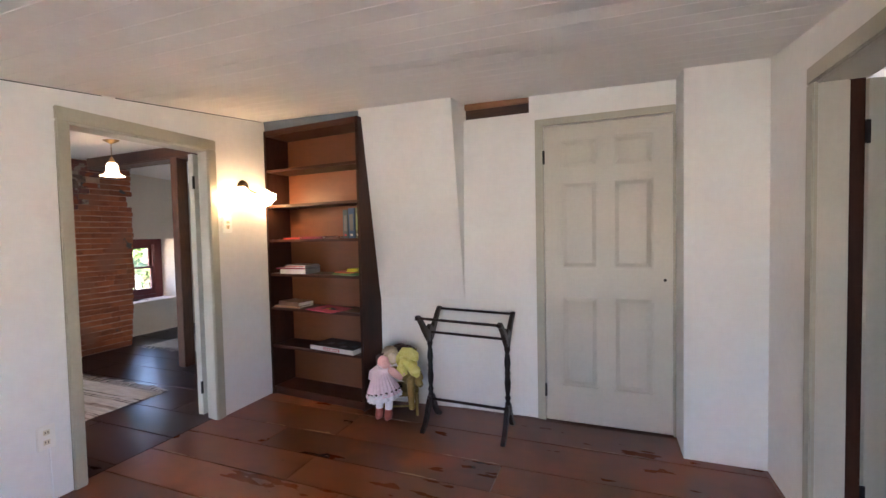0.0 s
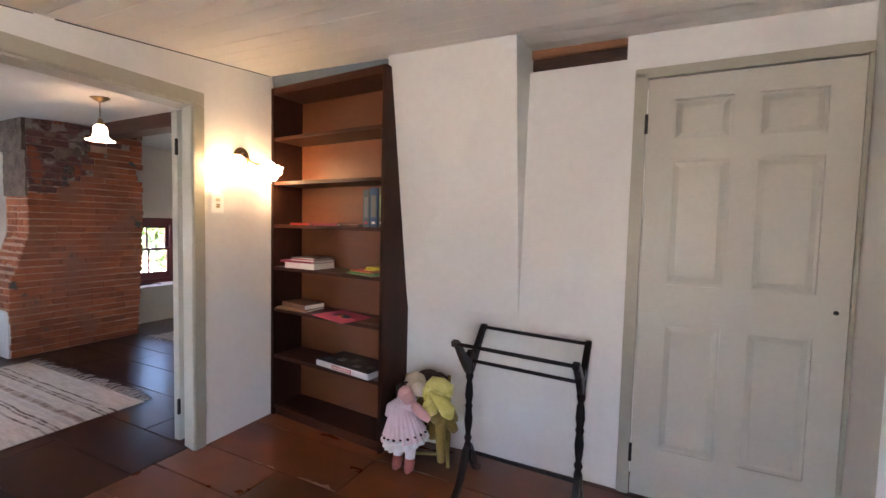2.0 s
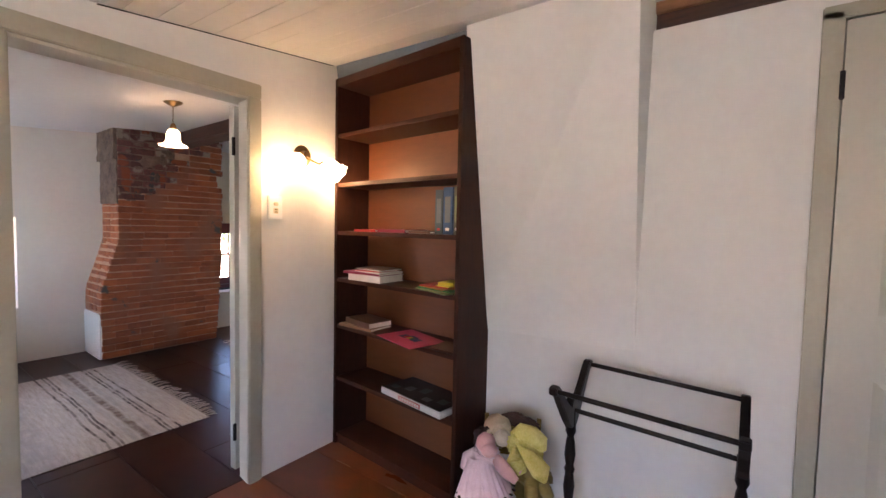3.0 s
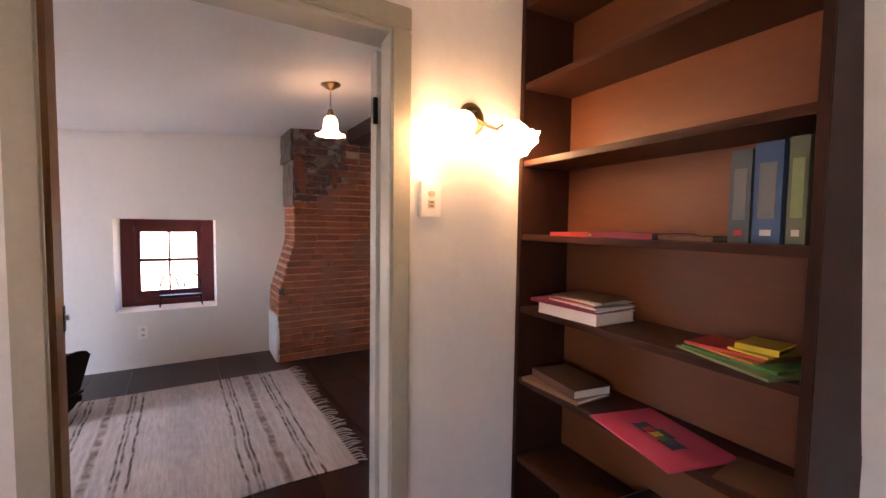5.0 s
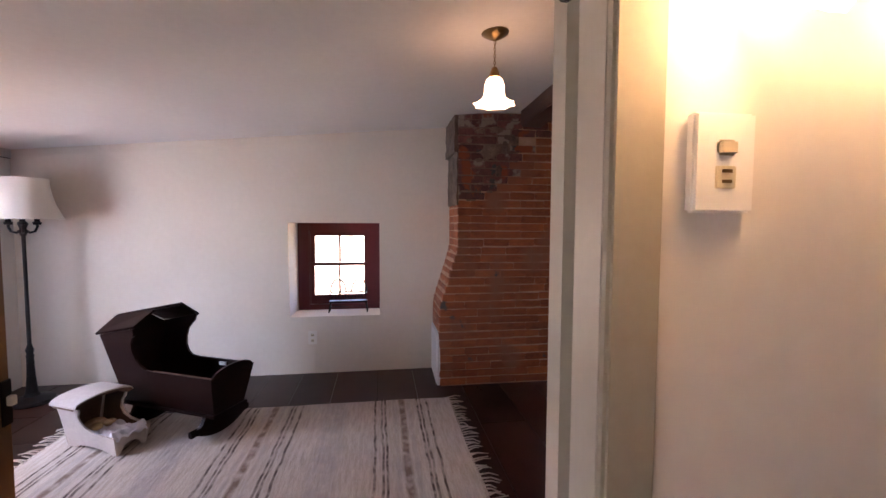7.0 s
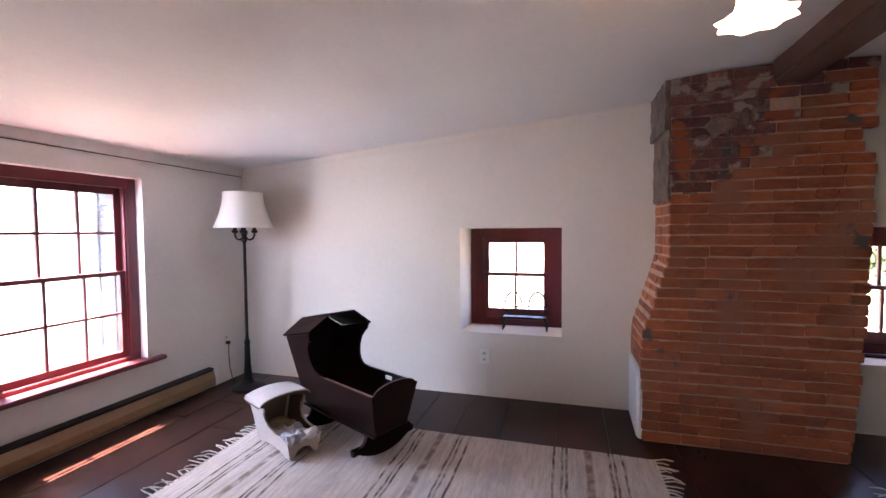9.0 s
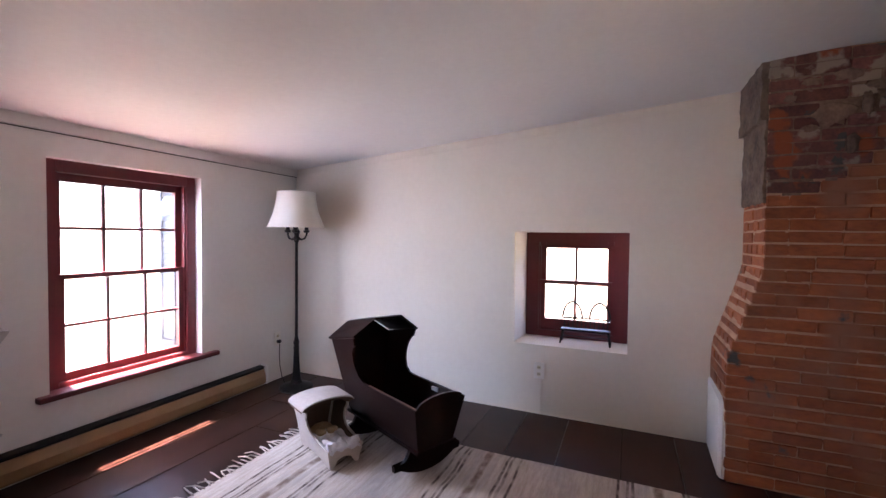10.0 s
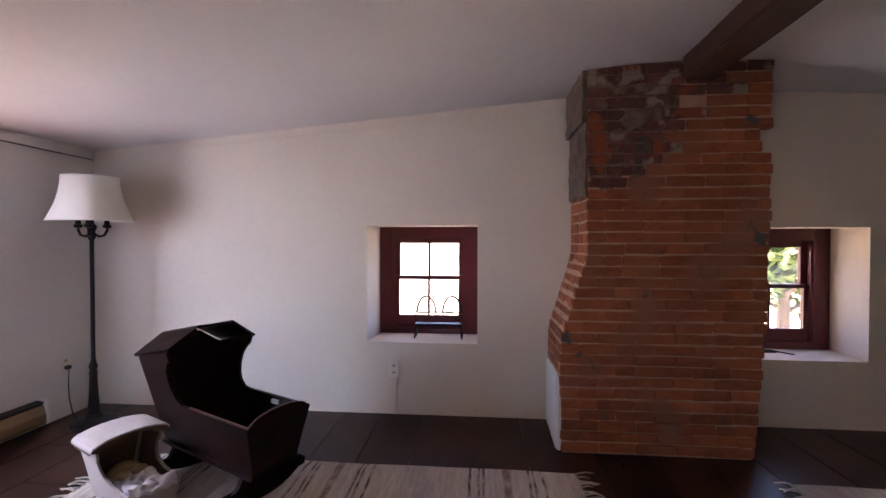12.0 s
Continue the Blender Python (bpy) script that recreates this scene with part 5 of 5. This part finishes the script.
def lump(place, radii, seed=0.0, rough=0.12):
    """A soft stuffed shape with dents and folds."""
    def make(bm):
        r = bmesh.ops.create_uvsphere(bm, u_segments=28, v_segments=18, radius=1)
        for v in r["verts"]:
            k = 1 + rough * noise.noise(v.co * 2.3 + Vector((seed, 0, 0))) + 0.5 * rough * noise.noise(v.co * 6.0 + Vector((0, seed, 0)))
            v.co = Vector([place[j] + v.co[j] * k * radii[j] for j in range(3)])
    return make


def ruffle(place, direction, r, wide, seed):
    """A gathered frill standing round an opening."""
    q = Vector(direction).to_track_quat("Z", "Y").to_matrix().to_4x4()
    m = Matrix.Translation(place) @ q

    def make(bm):
        lathe(bm, [(r, 0.0), (r + wide * 0.6, 0.008), (r + wide, 0.004), (r + wide * 0.6, 0.003), (r - 0.004, -0.004)], (0, 0, 0), 64, m, ripple=lambda a, z: 0.07 * math.cos(14 * a + seed) + 0.04 * math.cos(5 * a))
    return make


legs = []
for x in (-1.487, -1.415):
    legs.append((limb([(x, DY, 0.24), (x, DY, 0.15), (x, DY - 0.008, 0.06)], [0.034, 0.031, 0.025]), WHITEC))
    legs.append((limb([(x, DY - 0.008, 0.075), (x, DY - 0.010, 0.045), (x, DY - 0.020, 0.022), (x, DY - 0.042, 0.013)], [0.026, 0.029, 0.026, 0.012]), SHOE))
doll("rag_doll", legs + [
    (skirt_shape((DX, DY, 0.178), 0.054, 0.120, 0.17, 1.0, 24, 10), PINK),
    (skirt_shape((DX, DY, 0.148), 0.102, 0.122, 0.055, 2.0, 16, 10), WHITEC),
    (stitches, HAIR),
    (lump((DX, DY + 0.005, 0.345), (0.056, 0.045, 0.038), 1.0), PINK),
    (ruffle((DX, DY, 0.368), (0.1, -0.2, 1), 0.03, 0.022, 0.4), PINK),
    (lump((DX - 0.010, DY + 0.008, 0.398), (0.040, 0.040, 0.040), 2.0, 0.05), SKIN),
    (lump((DX + 0.020, DY - 0.015, 0.385), (0.034, 0.034, 0.028), 3.0, 0.05), SKIN),
    (lump((DX - 0.036, DY + 0.036, 0.398), (0.042, 0.042, 0.046), 4.0, 0.3), HAIR),
    (limb([(DX + 0.045, DY, 0.352), (DX + 0.075, DY - 0.018, 0.345), (DX + 0.115, DY - 0.022, 0.322), (DX + 0.148, DY - 0.02, 0.302)], [0.020, 0.027, 0.024, 0.014]), SKIN),
    (limb([(DX - 0.045, DY, 0.35), (DX - 0.085, DY - 0.01, 0.315), (DX - 0.098, DY - 0.02, 0.27)], [0.024, 0.028, 0.016]), PINK),
], "soft rag doll in a pink pleated dress and red shoes")
doll("rag_doll", [
    (lump((-1.452, 2.685, 0.428), (0.060, 0.055, 0.056), 5.0, 0.10), STRAW),
    (ruffle((-1.422, 2.645, 0.418), (0.75, -0.75, -0.25), 0.040, 0.022, 1.0), STRAW),
    (lump((-1.410, 2.648, 0.412), (0.036, 0.034, 0.036), 6.0, 0.05), CREAMFACE),
    (lump((-1.375, 2.735, 0.460), (0.085, 0.030, 0.030), 7.0, 0.35), HAIR),
    (lump((-1.315, 2.70, 0.375), (0.062, 0.050, 0.075), 8.0, 0.15), YELLOW),
    (limb([(-1.375, 2.675, 0.425), (-1.335, 2.67, 0.452), (-1.285, 2.67, 0.450), (-1.250, 2.675, 0.430), (-1.243, 2.68, 0.40)], [0.016, 0.034, 0.038, 0.034, 0.016]), YELLOW),
    (ruffle((-1.338, 2.650, 0.405), (0.35, -0.9, 0.1), 0.016, 0.030, 2.0), YELLOW),
    (limb([(-1.335, 2.645, 0.405), (-1.275, 2.635, 0.375), (-1.225, 2.632, 0.335), (-1.212, 2.632, 0.300)], [0.008, 0.032, 0.040, 0.010]), YELLOW),
    (limb([(-1.345, 2.645, 0.40), (-1.335, 2.628, 0.35), (-1.305, 2.625, 0.305)], [0.008, 0.042, 0.020]), YELLOW),
    (lump((-1.285, 2.69, 0.285), (0.075, 0.065, 0.060), 9.0, 0.2), OLIVE),
    (limb([(-1.275, 2.67, 0.29), (-1.262, 2.62, 0.27), (-1.255, 2.605, 0.18), (-1.250, 2.605, 0.085)], [0.030, 0.029, 0.024, 0.019]), OLIVE),
    (limb([(-1.25, 2.68, 0.275), (-1.21, 2.64, 0.262), (-1.185, 2.63, 0.245)], [0.028, 0.027, 0.018]), OLIVE),
    (limb([(-1.345, 2.65, 0.345), (-1.325, 2.62, 0.325), (-1.300, 2.615, 0.318)], [0.018, 0.019, 0.014]), SKIN),
], "rag doll in a yellow dress and cream bonnet, slumped")


# ---- books and boxes on the shelves ----
def flat_colour(name, c, rough=0.5):
    return material(name, tuple(v * 0.88 for v in c), tuple(min(1, v * 1.08) for v in c), rough, 9, 60, 0.03)


PAPER = flat_colour("paper", (0.70, 0.67, 0.60), 0.9)
COVERS = {k: flat_colour("cover_" + k, c) for k, c in dict(maroon=(0.22, 0.02, 0.06), white=(0.72, 0.70, 0.68), red=(0.50, 0.04, 0.04), pink=(0.62, 0.08, 0.17), blue=(0.035, 0.085, 0.19), navy=(0.03, 0.06, 0.12), teal=(0.06, 0.085, 0.10), olive=(0.12, 0.14, 0.09), yellow=(0.66, 0.50, 0.03), green=(0.04, 0.22, 0.07), tan=(0.30, 0.17, 0.09), brown=(0.14, 0.07, 0.045), black=(0.02, 0.02, 0.024), orange=(0.55, 0.20, 0.05), mint=(0.22, 0.30, 0.14), grey=(0.14, 0.15, 0.16)).items()}


def book(place, size, turn, cover, label, upright=False, category="book", name="book", pages=True):
    """A bound book lying flat, its spine toward -y; size is across, deep, thick."""
    w, d, h = size
    m = Matrix.Translation(place) @ Euler((0, 0, radians(turn))).to_matrix().to_4x4()
    if upright:
        m = m @ pose(0, 0, 0, 0, -90, 0)
    t = thing(name, (0, 0, 0), label, category)
    t.matrix_basis = m
    c = 0.0022 if h > 0.01 else 0.0008
    bm = boxes(((-w / 2, -d / 2, 0), (w / 2, d / 2, c)), ((-w / 2, -d / 2, h - c), (w / 2, d / 2, h)), ((-w / 2, -d / 2, c), (w / 2, -d / 2 + c, h - c)))
    part("cover", bm, COVERS[cover], t, local=True)
    if pages:
        part("page_block", boxes(((-w / 2 + 0.004, -d / 2 + c, c), (w / 2 - 0.004, d / 2 - 0.004, h - c))), PAPER, t, "pale page block", local=True)
    t.matrix_basis = LEAN @ m
    return t


Z3, Z4, Z5, Z6 = 1.257, 0.985, 0.713, 0.405
# upper shelf: three tall books and a flat stack
for x, th, h, c, lab in ((-1.84, 0.045, 0.212, "teal", "tall grey-blue hardback standing on the shelf"), (-1.785, 0.055, 0.222, "blue", "tall blue hardback standing on the shelf"), (-1.73, 0.035, 0.225, "olive", "tall olive-green hardback standing on the shelf")):
    b = book((x + 0.02 + th / 2, 2.86, Z3 + h / 2), (h, 0.16, th), 0, c, lab, True)
    part("spine_label", boxes(((-h * 0.25, -0.0812, th * 0.2), (h * 0.3, -0.0804, th * 0.8))), COVERS["grey" if c != "olive" else "mint"], b, "faded spine lettering", local=True)
    part("spine_badge", boxes(((-h * 0.42, -0.0812, th * 0.3), (-h * 0.36, -0.0804, th * 0.7))), COVERS["red" if c == "teal" else "white"], b, local=True)
book((-2.32, 2.83, Z3), (0.16, 0.2, 0.013), 4, "red", "thin red book lying flat on the shelf")
book((-2.13, 2.845, Z3), (0.23, 0.18, 0.016), -2, "maroon", "dark maroon book lying flat on the shelf")
book((-1.96, 2.855, Z3), (0.16, 0.15, 0.012), 2, "brown", "thin dark book lying flat on the shelf")
# second shelf: white book under two covers, bright magazines
book((-2.31, 2.815, Z4), (0.25, 0.185, 0.036), 3, "white", "thick white book at the bottom of a stack")
book((-2.335, 2.815, Z4 + 0.036), (0.28, 0.19, 0.012), 5, "maroon", "maroon book lying on a white one")
book((-2.29, 2.82, Z4 + 0.048), (0.22, 0.17, 0.006), -3, "white", "pale thin booklet on top of a stack")
book((-2.31, 2.82, Z4 + 0.054), (0.18, 0.16, 0.005), 7, "red", "red and white magazine on top of a stack")
for k, (dx, dy, turn, c) in enumerate(((-0.01, 0.004, 12, "grey"), (0.012, 0.0, -4, "white"), (-0.004, 0.006, 9, "brown"))):
    book((-2.30 + dx, 2.82 + dy, Z4 + 0.059 + 0.0035 * k), (0.20, 0.16, 0.0035), turn, c, "thin magazine on top of a stack of books", name="magazine", category="magazine", pages=False)
for k, (x, y, w, d, turn, c, lab) in enumerate(((-1.82, 2.80, 0.25, 0.17, -16, "mint", "pale green folder under bright booklets"), (-1.83, 2.82, 0.22, 0.16, -6, "green", "dark green booklet in a bright pile"), (-1.85, 2.82, 0.18, 0.14, -12, "orange", "orange booklet in a bright pile"), (-1.86, 2.825, 0.17, 0.13, 4, "red", "red booklet in a bright pile"), (-1.80, 2.825, 0.09, 0.11, -8, "yellow", "yellow booklet on top of a bright pile"))):
    book((x + 0.025, y, Z4 + 0.0055 * k), (w, d, 0.0055), turn, c, lab, name="booklet", category="booklet", pages=False)
book((-1.775, 2.83, Z4 + 0.0285), (0.085, 0.10, 0.014), 6, "yellow", "small yellow box of crayons", name="crayon_box", category="box", pages=False)
# third shelf: old albums and a pink folder
book((-2.38, 2.80, Z5), (0.26, 0.165, 0.014), 4, "tan", "flat tan album lying on the shelf")
book((-2.37, 2.815, Z5 + 0.014), (0.24, 0.155, 0.030), -6, "brown", "old brown leather album on a tan one")
folder = book((-2.00, 2.785, Z5), (0.31, 0.22, 0.004), -12, "pink", "bright pink paper folder overhanging the shelf", name="folder", category="folder", pages=False)
star = bmesh.new()
for k, (dx, dy) in enumerate(((-0.05, 0.0), (0.0, 0.012), (0.05, 0.0))):
    ring = [star.verts.new((dx + 0.035 * math.cos(a) * (1.2 if j % 2 else 0.7), dy + 0.03 * math.sin(a) * (1.2 if j % 2 else 0.8), 0.0042)) for j, a in enumerate(np.linspace(0, 2 * math.pi, 9)[:-1])]
    star.faces.new(ring)
part("picture", star, COVERS["navy"], folder, "dark multicoloured picture", local=True)
for dx, c in ((-0.035, "red"), (-0.005, "yellow"), (0.02, "green"), (0.045, "blue")):
    part("picture_patch", boxes(((dx - 0.012, -0.016, 0.0042), (dx + 0.012, 0.014, 0.0056)), bevel=0.0004), COVERS[c], folder, local=True)
book((-1.755, 2.81, Z5), (0.15, 0.15, 0.004), 8, "brown", "dull brown sheet lying on the shelf", name="paper_sheet", category="paper", pages=False)
# fourth shelf: board game
game = thing("board_game_box", (-1.93, 2.82, Z6), "white and black board game box with a red banner", "game box")
game.matrix_basis = LEAN @ pose(-1.93, 2.818, Z6, 0, 0, -4)
part("tray", boxes(((-0.22, -0.105, 0), (0.22, 0.12, 0.033)), bevel=0.002), COVERS["white"], game, local=True)
part("lid_picture", boxes(((-0.214, -0.10, 0.0335), (0.214, 0.115, 0.036)), bevel=0.001), COVERS["black"], game, "dark printed lid", local=True)
part("red_banner", boxes(((-0.075, -0.1065, 0.006), (0.085, -0.1055, 0.028))), COVERS["red"], game, "red banner with white lettering bars", local=True)
for k in range(8):
    part("lettering_bar", boxes(((-0.066 + k * 0.0185, -0.1075, 0.010), (-0.054 + k * 0.0185, -0.1067, 0.024))), COVERS["white"], game, local=True)
for k in range(5):
    part("lid_patch", boxes(((-0.19 + k * 0.08, -0.07 + 0.03 * (k % 3), 0.0362), (-0.14 + k * 0.08, -0.03 + 0.04 * (k % 3), 0.037))), COVERS["grey" if k % 2 else "teal"], game, local=True)

# ---- doll's settee on the small window's sill ----
settee = thing("doll_settee", (-6.0, 1.64, W1[2]), "black miniature Windsor settee on the white window sill", "doll furniture")
SZ = W1[2] + 0.10
part("seat", boxes(((-6.05, 1.47, SZ - 0.008), (-5.97, 1.81, SZ + 0.006)), bevel=0.004), BLACKWOOD, settee)
for y in (1.485, 1.795):
    for x, dx in ((-6.04, -0.012), (-5.98, 0.015)):
        part("leg", tube(bmesh.new(), [(x, y, SZ), (x + dx, y + (0.015 if y > 1.6 else -0.015), W1[2] + 0.001)], 0.0065, 6), BLACKWOOD, settee)
    part("stretcher", tube(bmesh.new(), [(-6.045, y, SZ - 0.05), (-5.975, y, SZ - 0.05)], 0.003, 5), BLACKWOOD, settee)
part("stretcher", tube(bmesh.new(), [(-6.01, 1.485, SZ - 0.05), (-6.01, 1.795, SZ - 0.05)], 0.003, 5), BLACKWOOD, settee)
part("arm_rail", tube(bmesh.new(), [(-5.97, 1.475, SZ + 0.07), (-6.045, 1.475, SZ + 0.075), (-6.055, 1.64, SZ + 0.08), (-6.045, 1.805, SZ + 0.075), (-5.97, 1.805, SZ + 0.07)], 0.006, 6), BLACKWOOD, settee)
for c in (1.545, 1.735):
    part("back_hoop", tube(bmesh.new(), [(-6.055, c + 0.07 * math.cos(a), SZ + 0.07 + 0.125 * math.sin(a)) for a in np.linspace(0, math.pi, 11)], 0.0075, 6), BLACKWOOD, settee)
for k in range(11):
    y = 1.49 + k * 0.03
    part("spindle", tube(bmesh.new(), [(-6.045, y, SZ), (-6.053, y, SZ + 0.078)], 0.0032, 5), BLACKWOOD, settee)
sill = bmesh.new()
box(sill, (-6.08, 3.70, W3[2]), (-6.02, 3.95, W3[2] + 0.012), 0.003)
tube(sill, [(-6.05, 3.75, W3[2] + 0.012), (-6.02, 3.9, W3[2] + 0.02), (-5.96, 4.02, W3[2] + 0.006)], 0.004, 6)
solid("window_rod", sill, BLACKWOOD, "dark wooden stick lying on the white sill", "stick")

# ---- small cabinet by the window wall ----
MARBLE = material("pale_moulding", (0.42, 0.40, 0.38), (0.58, 0.56, 0.53), 0.5, 8, 50, 0.1)
cab = thing("side_cabinet", (-3.5, -0.6, 0), "small dark red wooden cabinet with pale mouldings", "cabinet")
part("body", boxes(((-3.665, -0.80, 0.04), (-3.2, -0.48, 0.80)), bevel=0.006), REDFRAME, cab)
part("top_moulding", prism(bmesh.new(), [(-3.66, 0.78), (-3.695, 0.83), (-3.705, 0.85), (-3.16, 0.85), (-3.17, 0.83), (-3.205, 0.78)], 1, -0.82, -0.46), MARBLE, cab, "pale stepped top moulding")
part("mid_moulding", prism(bmesh.new(), [(-3.663, 0.40), (-3.68, 0.415), (-3.663, 0.43), (-3.202, 0.43), (-3.185, 0.415), (-3.202, 0.40)], 1, -0.812, -0.468), MARBLE, cab)
part("plinth", boxes(((-3.68, -0.81, 0.0), (-3.185, -0.47, 0.05)), bevel=0.004), REDFRAME, cab)

# ---- latch on the bedroom door's strike jamb ----
latch = thing("door_latch", (-2.83, 1.365, 1.02), "small pale iron strike latch on the tan board", "latch")
part("strike", boxes(((-2.834, 1.3615, 0.99), (-2.815, 1.3645, 1.06)), bevel=0.001), IRON, latch)
part("catch", boxes(((-2.832, 1.364, 1.02), (-2.822, 1.373, 1.035)), bevel=0.001), WHITEPL, latch, "worn bright catch")
